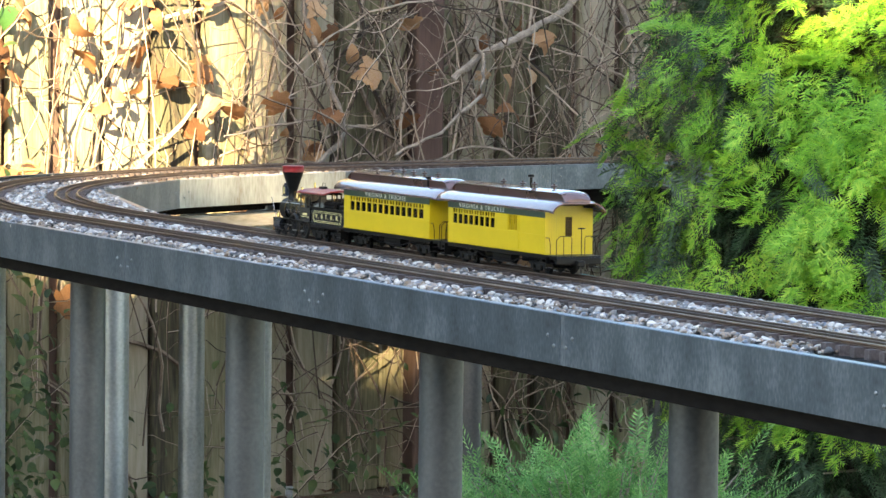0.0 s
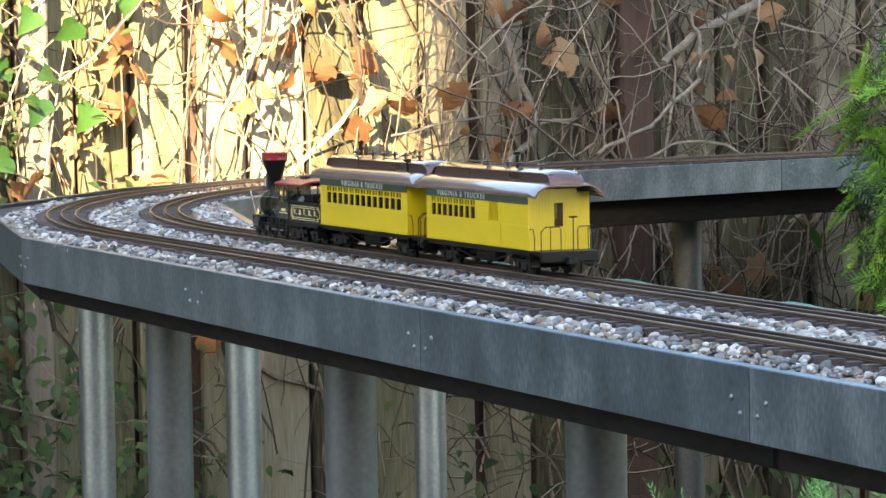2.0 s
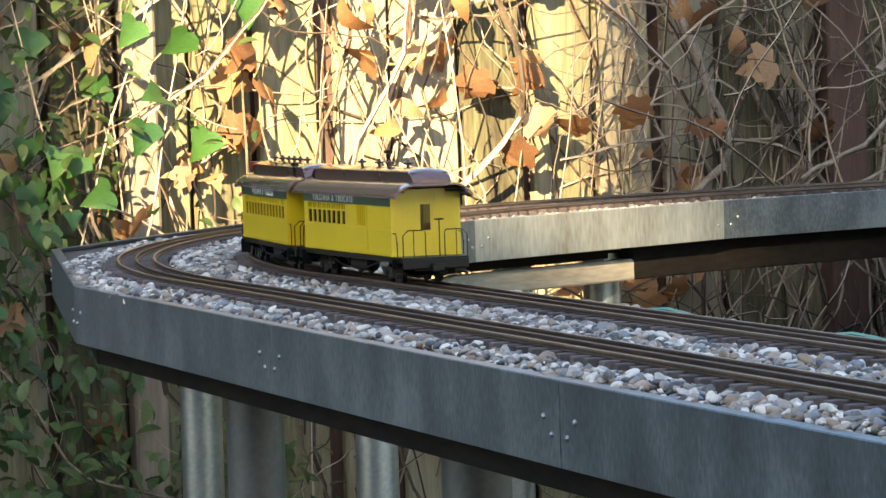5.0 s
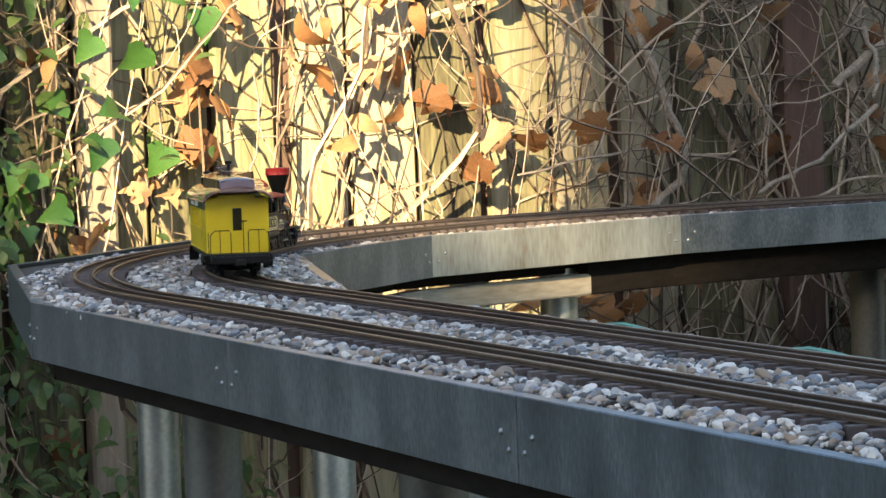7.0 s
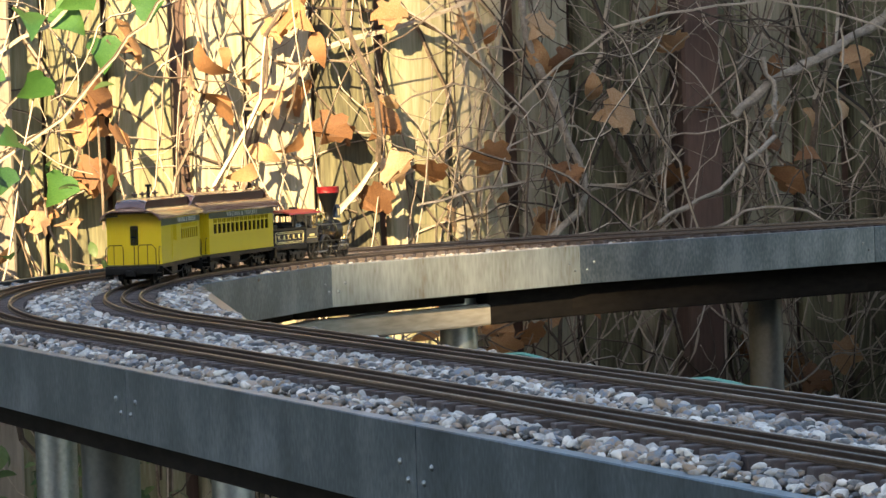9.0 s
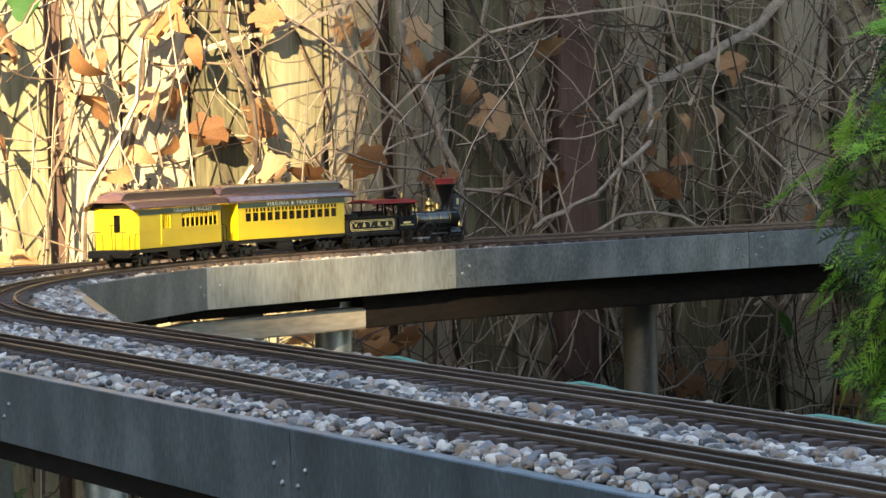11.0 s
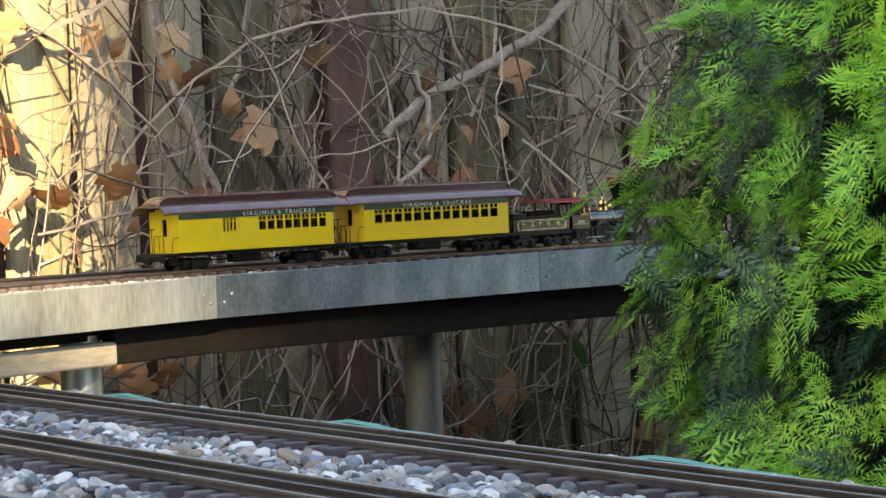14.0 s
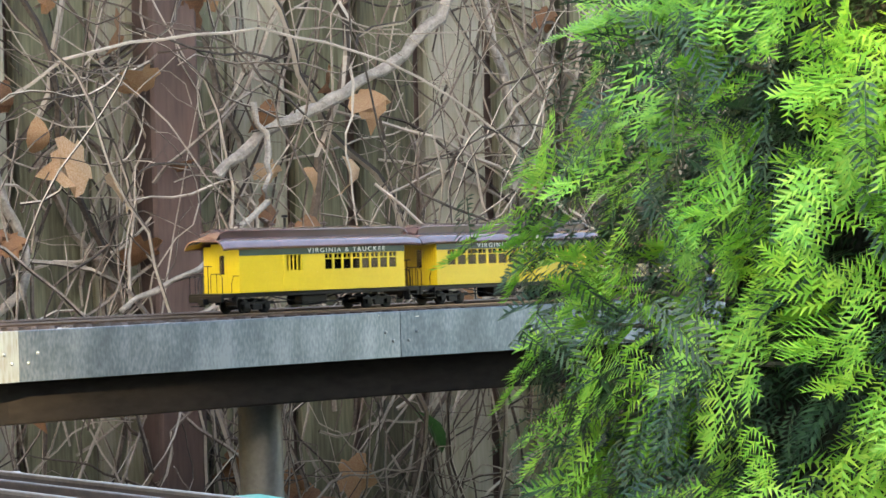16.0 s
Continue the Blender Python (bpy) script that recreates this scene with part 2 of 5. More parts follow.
# ---- mesh building ----
class Shape:
    """Vertices and faces gathered from simple forms, to become one mesh."""

    def __init__(self):
        self.v, self.f = [], []

    def add(self, verts, faces, m=None):
        o = len(self.v)
        self.v += [tuple(m @ Vector(p)) if m else tuple(p) for p in verts]
        self.f += [tuple(i + o for i in f) for f in faces]
        return self

    def box(self, x0, x1, y0, y1, z0, z1, m=None, c=0.0):
        """A box whose vertical and end edges are cut back by c."""
        if c <= 0:
            v = [(x, y, z) for z in (z0, z1) for x, y in ((x0, y0), (x1, y0), (x1, y1), (x0, y1))]
            return self.add(v, [(0, 3, 2, 1), (4, 5, 6, 7), (0, 1, 5, 4), (1, 2, 6, 5), (2, 3, 7, 6), (3, 0, 4, 7)], m)
        ring = lambda z, k: [(x0 + c + k, y0 + k, z), (x1 - c - k, y0 + k, z), (x1 - k, y0 + c + k, z), (x1 - k, y1 - c - k, z),
                             (x1 - c - k, y1 - k, z), (x0 + c + k, y1 - k, z), (x0 + k, y1 - c - k, z), (x0 + k, y0 + c + k, z)]
        v = ring(z0, c * 0.6) + ring(z0 + c, 0) + ring(z1 - c, 0) + ring(z1, c * 0.6)
        f = [tuple(range(7, -1, -1)), tuple(range(24, 32))]
        for k in range(3):
            f += [(k * 8 + i, k * 8 + (i + 1) % 8, k * 8 + 8 + (i + 1) % 8, k * 8 + 8 + i) for i in range(8)]
        return self.add(v, f, m)

    def lathe(self, profile, n=16, m=None, caps=True):
        """A round form about z from (radius, z) pairs."""
        v = [(r * math.cos(2 * math.pi * i / n), r * math.sin(2 * math.pi * i / n), z) for r, z in profile for i in range(n)]
        f = [(k * n + i, k * n + (i + 1) % n, k * n + n + (i + 1) % n, k * n + n + i) for k in range(len(profile) - 1) for i in range(n)]
        if caps:
            f += [tuple(range(n - 1, -1, -1)), tuple((len(profile) - 1) * n + i for i in range(n))]
        return self.add(v, f, m)

    def tube(self, points, radii, n=6):
        """A round rod along points."""
        pts = [Vector(p) for p in points]
        if not hasattr(radii, "__len__"):
            radii = [radii] * len(pts)
        v, up = [], Vector((0.13, 0.27, 0.95))
        for i, p in enumerate(pts):
            d = (pts[min(i + 1, len(pts) - 1)] - pts[max(i - 1, 0)]).normalized()
            a = d.cross(up)
            if a.length < 1e-3:
                a = d.cross(Vector((1, 0, 0)))
            a.normalize()
            b = d.cross(a)
            v += [p + (a * math.cos(2 * math.pi * k / n) + b * math.sin(2 * math.pi * k / n)) * radii[i] for k in range(n)]
        f = [(i * n + k, i * n + (k + 1) % n, i * n + n + (k + 1) % n, i * n + n + k) for i in range(len(pts) - 1) for k in range(n)]
        f += [tuple(range(n - 1, -1, -1)), tuple((len(pts) - 1) * n + k for k in range(n))]
        return self.add(v, f)

    def mesh(self, name, mat, smooth=False):
        me = bpy.data.meshes.new(name)
        me.from_pydata(self.v, [], self.f)
        me.materials.append(mat)
        if smooth:
            me.shade_smooth()
            me.set_sharp_from_angle(angle=radians(40))
        return me


def part(name, shape, mat, parent=None, label="", smooth=False, at=None):
    """A mesh object of its own, under a thing or a part of it."""
    ob = new(name, shape.mesh(name, mat, smooth) if isinstance(shape, Shape) else shape)
    if parent:
        ob.parent = parent
    if at:
        ob.matrix_basis = at
    if label:
        tagged(ob, label)
    return ob


def fast_mesh(name, verts, faces, mat, smooth=False):
    """A mesh from numpy arrays of vertices and of equal faces."""
    me = bpy.data.meshes.new(name)
    k = faces.shape[1]
    me.vertices.add(len(verts))
    me.vertices.foreach_set("co", verts.astype(np.float32).ravel())
    me.loops.add(faces.size)
    me.loops.foreach_set("vertex_index", faces.astype(np.int32).ravel())
    me.polygons.add(len(faces))
    me.polygons.foreach_set("loop_start", np.arange(0, faces.size, k, dtype=np.int32))
    me.polygons.foreach_set("loop_total", np.full(len(faces), k, dtype=np.int32))
    me.update(calc_edges=True)
    me.materials.append(mat)
    if smooth:
        me.shade_smooth()
    return me


def scatter(verts, faces, mats):
    """One form laid at many 3 x 4 poses; gives joined vertices and faces."""
    v, f, mats = np.array(verts, float), np.array(faces), np.array(mats, float)
    out = np.einsum("kij,nj->kni", mats[:, :, :3], v) + mats[:, None, :, 3]
    return out.reshape(-1, 3), (f[None] + (np.arange(len(mats)) * len(v))[:, None, None]).reshape(-1, f.shape[1])


RNG = np.random.default_rng(7)


def turn_np(z, y=0.0, x=0.0):
    cz, sz, cy, sy, cx, sx = np.cos(z), np.sin(z), np.cos(y), np.sin(y), np.cos(x), np.sin(x)
    return np.array([[cz, -sz, 0], [sz, cz, 0], [0, 0, 1]]) @ np.array([[cy, 0, sy], [0, 1, 0], [-sy, 0, cy]]) @ np.array([[1, 0, 0], [0, cx, -sx], [0, sx, cx]])


# ---- plan: the railway's own axes (s along the near run, n across it), skewed to the garden's ----
ORIGIN, AX_S, AX_N = Vector((-0.337, 2.112)), Vector((0.445, -0.8955)), Vector((0.8955, 0.445))
DEEP = 1.45  # one metre of the plan's depth is this many metres of garden
TOP = 0.65
ARC_S, ARC_R, ARC_ANG, RUN = 0.1754, 0.9077, radians(91.0), 2.4
TWIN = 0.117  # from one track's centre to the other's


def plan(s, n):
    p = ORIGIN + AX_S * s + AX_N * n
    return p.x, p.y * DEEP


def centre_line():
    """The inner track's centre as points a few millimetres apart, with their distance along it."""
    q = np.arange(0, 5.6, 0.004)
    a0, a1 = RUN - ARC_S, RUN - ARC_S + ARC_R * ARC_ANG
    h = math.pi - np.clip((q - a0) / ARC_R, 0, ARC_ANG)
    step = np.gradient(q)
    s = RUN + np.concatenate([[0], np.cumsum((np.cos(h) * step)[:-1])])
    n = 0.165 + np.concatenate([[0], np.cumsum((np.sin(h) * step)[:-1])])
    x = ORIGIN.x + AX_S.x * s + AX_N.x * n
    y = (ORIGIN.y + AX_S.y * s + AX_N.y * n) * DEEP
    d = np.concatenate([[0], np.cumsum(np.hypot(np.diff(x), np.diff(y)))])
    return q, x, y, d, np.unwrap(np.arctan2(np.gradient(y), np.gradient(x)))


LINE_Q, LINE_X, LINE_Y, LINE_D, LINE_H = centre_line()


def along(q):
    """Metres along the track for a distance on the plan."""
    return float(np.interp(q, LINE_Q, LINE_D))


def track_at(d, off=0.0):
    """World x, y and heading of the inner track's centre d metres along it; off metres to its left (the outer track: left TWIN)."""
    x, y, h = (float(np.interp(d, LINE_D, v)) for v in (LINE_X, LINE_Y, LINE_H))
    return x - off * math.sin(h), y + off * math.cos(h), h


def bed_z(d):
    """Height of the sleepers' underside: the far run lies a little lower."""
    k = min(max((d - along(2.1)) / (along(3.3) - along(2.1)), 0), 1)
    return TOP + 0.005 - 0.006 * k * k * (3 - 2 * k)


SLEEPER_H, RAIL_H = 0.0044, 0.0034
OUTER = [(2.45, 0.0), (2.07, 0.0), (1.66, 0.0), (1.25, 0.0), (0.84, 0.0), (0.43, 0.0), (0.0, 0.0), (-0.49, 0.13), (-0.74, 0.42), (-0.87, 0.82), (-0.895, 1.20), (-0.89, 1.62), (-0.885, 2.04), (-0.88, 2.6)]
INNER = [(2.45, 0.225), (1.66, 0.225), (0.9, 0.225), (0.12, 0.225), (-0.375, 0.393), (-0.553, 0.629), (-0.65, 1.013), (-0.69, 1.49), (-0.70, 1.9), (-0.70, 2.6)]


# ---- ground, fence, unseen sun blockers behind ----
def build_ground():
    xs = np.concatenate([np.linspace(-60, -3, 12), np.linspace(-2.8, 4, 60), np.linspace(4.5, 60, 12)])
    ys = np.concatenate([np.linspace(-60, -3.4, 12), np.linspace(-3, 9.5, 80), np.linspace(10.5, 70, 12)])
    v = [(x, y, 0.02 * noise.noise((x * 2, y * 2, 0)) + 0.006 * noise.noise((x * 14, y * 14, 3))) for y in ys for x in xs]
    w = len(xs)
    f = [(j * w + i, j * w + i + 1, j * w + w + i + 1, j * w + w + i) for j in range(len(ys) - 1) for i in range(w - 1)]
    part("ground", Shape().add(v, f), M_SOIL, None, smooth=True)
    tagged(bpy.data.objects["ground"], "bare brown soil strewn with dead leaves", "ground", kind="structure")


FENCE_A, FENCE_D = Vector((0.0, 3.537 * DEEP)), Vector((1.0, 0.378 * DEEP)).normalized()
FENCE_N = Vector((FENCE_D.y, -FENCE_D.x))


def on_fence(x, out, z):
    """A point at world x along the fence line, out metres before the boards."""
    k = x / FENCE_D.x
    p = FENCE_A + FENCE_D * k + FENCE_N * out
    return Vector((p.x, p.y, z))


FENCE_YAW = math.atan2(FENCE_D.y, FENCE_D.x)


def build_fence():
    fence = tagged(new("wooden_fence"), "tall weathered wooden board fence, mossy grey and overgrown", "fence", kind="structure")
    rnd = random.Random(4)
    meshes = []
    for k in range(5):
        sh = Shape()
        w = 0.077 + 0.0042 * k
        sh.box(-w / 2, w / 2, -0.009, 0.009, 0, 1.75, c=0.003)
        meshes.append(sh.mesh("board", M_BOARD))
    # back row added behind the gaps, dark brown so they look shaded
    back = Shape().box(-0.041, 0.041, -0.008, 0.008, 0, 1.75, c=0.003).mesh("board", M_POST)
    x = -3.2
    while x < 4.2:
        me = meshes[rnd.randrange(5)]
        p = on_fence(x, rnd.uniform(-0.006, 0.006), rnd.uniform(-0.02, 0.02))
        part("board", me, None, fence, at=Matrix.Translation(p) @ pose(0, 0, 0, 0, rnd.uniform(-0.5, 0.5), math.degrees(FENCE_YAW) + rnd.uniform(-2, 2)))
        q = on_fence(x + 0.043, -0.022 + rnd.uniform(-0.003, 0.003), rnd.uniform(-0.02, 0.02))
        part("board", back, None, fence, at=Matrix.Translation(q) @ pose(0, 0, 0, 0, rnd.uniform(-0.4, 0.4), math.degrees(FENCE_YAW)))
        x += 0.084 + rnd.uniform(-0.004, 0.012)
    for z in (0.3, 1.45):
        a, b = on_fence(-3.2, -0.053, z), on_fence(4.2, -0.053, z)
        part("fence_rail", Shape().box(0, (b - a).length, -0.02, 0.02, -0.04, 0.04, c=0.004), M_BOARD, fence, at=Matrix.Translation(a) @ pose(0, 0, 0, 0, 0, math.degrees(FENCE_YAW)))
    for x, w, mat, lab in ((0.485, 0.058, M_POST, "dark brown square fence post"), (-0.463, 0.044, M_POST_GREY, "grey weathered fence post"), (1.55, 0.06, M_POST, ""), (-1.5, 0.06, M_POST_GREY, ""), (2.7, 0.06, M_POST, "")):
        part("fence_post", Shape().box(-w / 2, w / 2, -w / 2, w / 2, 0, 1.8, c=0.004), mat, fence, lab,
             at=Matrix.Translation(on_fence(x, 0.01 + w / 2, -0.01)) @ pose(0, 0, 0, 0, 0, math.degrees(FENCE_YAW) - 12))


def build_sun_blockers():
    """Unseen slabs added behind the camera to shade the near run from evening sun."""
    for nm, x0, x1, h0, h in (("wall_south_far", -16, -4.40, 0, 6.9), ("wall_south_middle", -4.40, -4.2, 0, 5.74), ("wall_south_low", -4.2, -3.92, 0, 5.66), ("wall_south_step", -3.92, -3.55, 0, 5.60),
                              ("wall_south_notch", -3.55, -3.42, 0, 5.67), ("wall_south_high", -3.42, -2.75, 0, 7.2), ("wall_south_near", -2.75, 6, 0, 5.75), ("eave_south", -3.84, -3.42, 5.72, 7.2)):
        ob = part(nm, Shape().box(x0, x1, -10.25, -10.15, h0, h), M_BLOCKER)
        tagged(ob, "plain rendered slab, unseen, added to block the sun", "wall", kind="structure")


# ---- trestle: zinc-edged table on pipes, ballast, tracks ----
def build_trestle():
    tr = tagged(new("railway_trestle"), "raised railway table edged with galvanised sheet on steel pipes", "trestle")
    deck = Shape()
    no, ni = len(OUTER), len(INNER)
    poly = [plan(s, n) for s, n in OUTER] + [plan(s, n) for s, n in reversed(INNER)]
    k = len(poly)
    z0, z1 = TOP - 0.0425, TOP - 0.002
    deck.add([(x, y, z) for z in (z0, z1) for x, y in poly], [tuple(range(k - 1, -1, -1)), tuple(range(k, 2 * k))] + [(i, (i + 1) % k, k + (i + 1) % k, k + i) for i in range(k)])
    part("deck", deck, M_BED, tr, "gravel-covered deck")
    # inner panel 5 is rust-streaked, and its paler zinc stands for sunlight
    for line, side, mat_of in ((OUTER, 1, lambda i: M_ZINC), (INNER, -1, lambda i: M_ZINC_SUNLIT if i == 5 else M_ZINC)):
        for i, (a, b) in enumerate(zip(line, line[1:])):
            pa, pb = Vector(plan(*a)), Vector(plan(*b))
            d = (pb - pa)
            length = d.length
            yaw = math.degrees(math.atan2(d.y, d.x))
            m = Matrix.Translation((*pa, TOP)) @ pose(0, 0, 0, 0, 0, yaw)
            g = 0.0007
            out = 1 if side > 0 else -1
            fold = [(-0.006, 0.0015), (0.0022, 0.0015), (0.0022, -0.0430), (0.0016, -0.0430), (0.0016, -0.0437), (0.0036, -0.0437), (0.0036, 0.0020), (0.0030, 0.0027), (-0.006, 0.0027)]
            k = len(fold)
            sh = Shape().add([(x, out * y, z) for x in (g, length - g) for y, z in fold], [(i, (i + 1) % k, k + (i + 1) % k, k + i) for i in range(k)] + [(0, 1, 7, 8), (1, 2, 5, 6, 7), (2, 3, 4, 5), (k, k + 8, k + 7, k + 1), (k + 1, k + 7, k + 6, k + 5, k + 2), (k + 2, k + 5, k + 4, k + 3)])
            y0, y1 = -0.0036, 0.0036
            fascia = part("fascia", sh, mat_of(i), tr, "galvanised sheet edge panel" if mat_of(i) is M_ZINC else "rust-streaked sheet edge panel, coloured paler for sunlight", at=m)
            for end in (0, length):
                for dx, dz in ((0.012, -0.021), (0.024, -0.012)):
                    xx = dx if end == 0 else length - dx
                    bolt = Shape().lathe([(0.0019, 0), (0.0019, 0.0008), (0.0012, 0.0016), (0.0004, 0.0018)], 8)
                    part("bolt", bolt, M_PIPE, fascia, at=Matrix.Translation((xx, y1 if side > 0 else y0, dz - 0.006)) @ pose(0, 0, 0, -90 if side > 0 else 90))
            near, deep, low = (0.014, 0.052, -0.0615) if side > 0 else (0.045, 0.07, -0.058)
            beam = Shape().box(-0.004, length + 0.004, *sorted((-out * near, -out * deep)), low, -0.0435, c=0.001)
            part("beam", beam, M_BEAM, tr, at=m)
    # pipes in a row under the near run, and round the bend
    spots = [(s, 0.082) for s in (0.176, 0.562, 0.947, 1.333, 1.72, 2.1)] + [(-0.454, 0.461), (-0.60, 0.32), (-0.665, 0.853), (-0.755, 1.362), (-0.80, 0.80), (-0.80, 1.85), (-0.80, 2.3)]
    pipe = Shape().lathe([(0.0225, -0.02), (0.0225, TOP - 0.052)], 24).mesh("pipe", M_PIPE, True)
    pipe_dark = Shape().lathe([(0.0225, -0.02), (0.0225, TOP - 0.052)], 24).mesh("pipe", M_PIPE_SHADED, True)
    bracket = Shape().box(-0.028, 0.028, -0.026, 0.026, TOP - 0.060, TOP - 0.05, c=0.002).mesh("bracket", M_BEAM)
    for s, n in spots:
        x, y = plan(s, n)
        # legs that stand in shade have that shade put into a darker colour
        p = part("pipe", pipe_dark if n < 0.09 or n > 1.3 else pipe, None, tr, "steel pipe leg, coloured dark for shade" if n < 0.09 or n > 1.3 else "galvanised steel pipe leg", at=pose(x, y, 0, rz=(s * 71) % 360))
        if n < 0.3:
            part("bracket", bracket, None, p, at=pose(0, 0, 0, rz=-((s * 71) % 360) - 63))
    # a plain timber bearer under the far run
    line = [(-0.395, 0.385), (-0.575, 0.62), (-0.640, 0.875), (-0.674, 1.010), (-0.714, 1.49), (-0.724, 1.9), (-0.724, 2.5)]
    for a, b in zip(line, line[1:]):
        pa, pb = Vector(plan(*a)), Vector(plan(*b))
        d = pb - pa
        # sun and shade are in the colours: pale where lit, near-black and taller beyond
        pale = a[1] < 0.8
        part("bearer", Shape().box(-0.004, d.length + 0.004, -0.009, 0.009, TOP - 0.084, TOP - (0.059 if pale else 0.0435), c=0.002), M_BEARER if pale else M_BEAM, tr, "timber bearer, coloured pale for sunlight" if pale else "timber bearer, coloured near-black for shade", at=Matrix.Translation((*pa, 0)) @ pose(0, 0, 0, 0, 0, math.degrees(math.atan2(d.y, d.x))))
    return tr


def swept(name, off, lat, profile, d0, d1, mat, parent, label=""):
    """A rail along the track: the profile is (sideways, up) pairs."""
    ds = np.arange(d0, d1, 0.02)
    v, k = [], len(profile)
    for d in ds:
        x, y, h = track_at(d, off + lat)
        z = bed_z(d) + SLEEPER_H
        v += [(x - a * math.sin(h), y + a * math.cos(h), z + b) for a, b in profile]
    f = [(i * k + j, i * k + (j + 1) % k, i * k + k + (j + 1) % k, i * k + k + j) for i in range(len(ds) - 1) for j in range(k)]
    f += [tuple(range(k - 1, -1, -1)), tuple((len(ds) - 1) * k + j for j in range(k))]
    return part(name, Shape().add(v, f), mat, parent, label)


TRACK_END = along(5.55)


def build_track(off, label):
    tk = tagged(new("model_railway_track"), label, "railway track", "parallel tracks")
    w = 0.0009
    t = RAIL_H - 0.0012
    foot = [(-0.0019, 0), (0.0019, 0), (0.0019, 0.0005), (0.0004, 0.0007), (0.0004, t), (-0.0004, t), (-0.0004, 0.0007), (-0.0019, 0.0005)]
    head = [(-w, t), (w, t), (w, RAIL_H - 0.0003), (w * 0.7, RAIL_H), (-w * 0.7, RAIL_H), (-w, RAIL_H - 0.0003)]
    for lat in (-0.016, 0.0, 0.016):
        middle = lat == 0.0
        rail = swept("rail", off, lat, foot, 0.02, TRACK_END, M_RAIL_MID, tk, "blackened steel middle rail" if middle else "worn steel running rail")
        swept("rail_head", off, lat, head, 0.02, TRACK_END, M_RAIL_MID if middle else M_RAIL, rail)
    return tk


SLEEPER_GAP = 0.0225


def build_sleepers(tk, off):
    rnd = random.Random(int(off * 1000) + 3)
    me = Shape().box(-0.0038, 0.0038, -0.0280, 0.0280, -0.004, SLEEPER_H, c=0.0006).mesh("sleeper", M_SLEEPER)
    ds, d = [], 0.02
    while d < TRACK_END:
        ds.append(d)
        x, y, h = track_at(d, off)
        x2, y2, h2 = track_at(d + 0.01, off)
        d += SLEEPER_GAP * 0.01 / math.hypot(x2 - x, y2 - y)
    rest = []
    for d in ds:
        x, y, h = track_at(d, off)
        m = pose(x, y, bed_z(d) + rnd.uniform(-0.0004, 0.0002), 0, 0, math.degrees(h) + rnd.uniform(-1, 1))
        if along(1.05) < d < along(1.05) + 290 * SLEEPER_GAP:
            part("sleeper", me, None, tk, at=m)
        else:
            rest.append(m)
    sh = Shape()
    for m in rest:
        sh.box(-0.0038, 0.0038, -0.0280, 0.0280, -0.004, SLEEPER_H, m)
    tagged(part("sleeper_row", sh, M_SLEEPER, tk), kind="stuff")


def pebble_form(level):
    bm = bmesh.new()
    bmesh.ops.create_icosphere(bm, subdivisions=level, radius=1.0)
    v = np.array([tuple(p.co) for p in bm.verts])
    f = np.array([[q.index for q in p.verts] for p in bm.faces])
    bm.free()
    return v, f


def inside(p, poly):
    c = False
    for (x0, y0), (x1, y1) in zip(poly, poly[1:] + poly[:1]):
        if (y0 > p[1]) != (y1 > p[1]) and p[0] < (x1 - x0) * (p[1] - y0) / (y1 - y0) + x0:
            c = not c
    return c


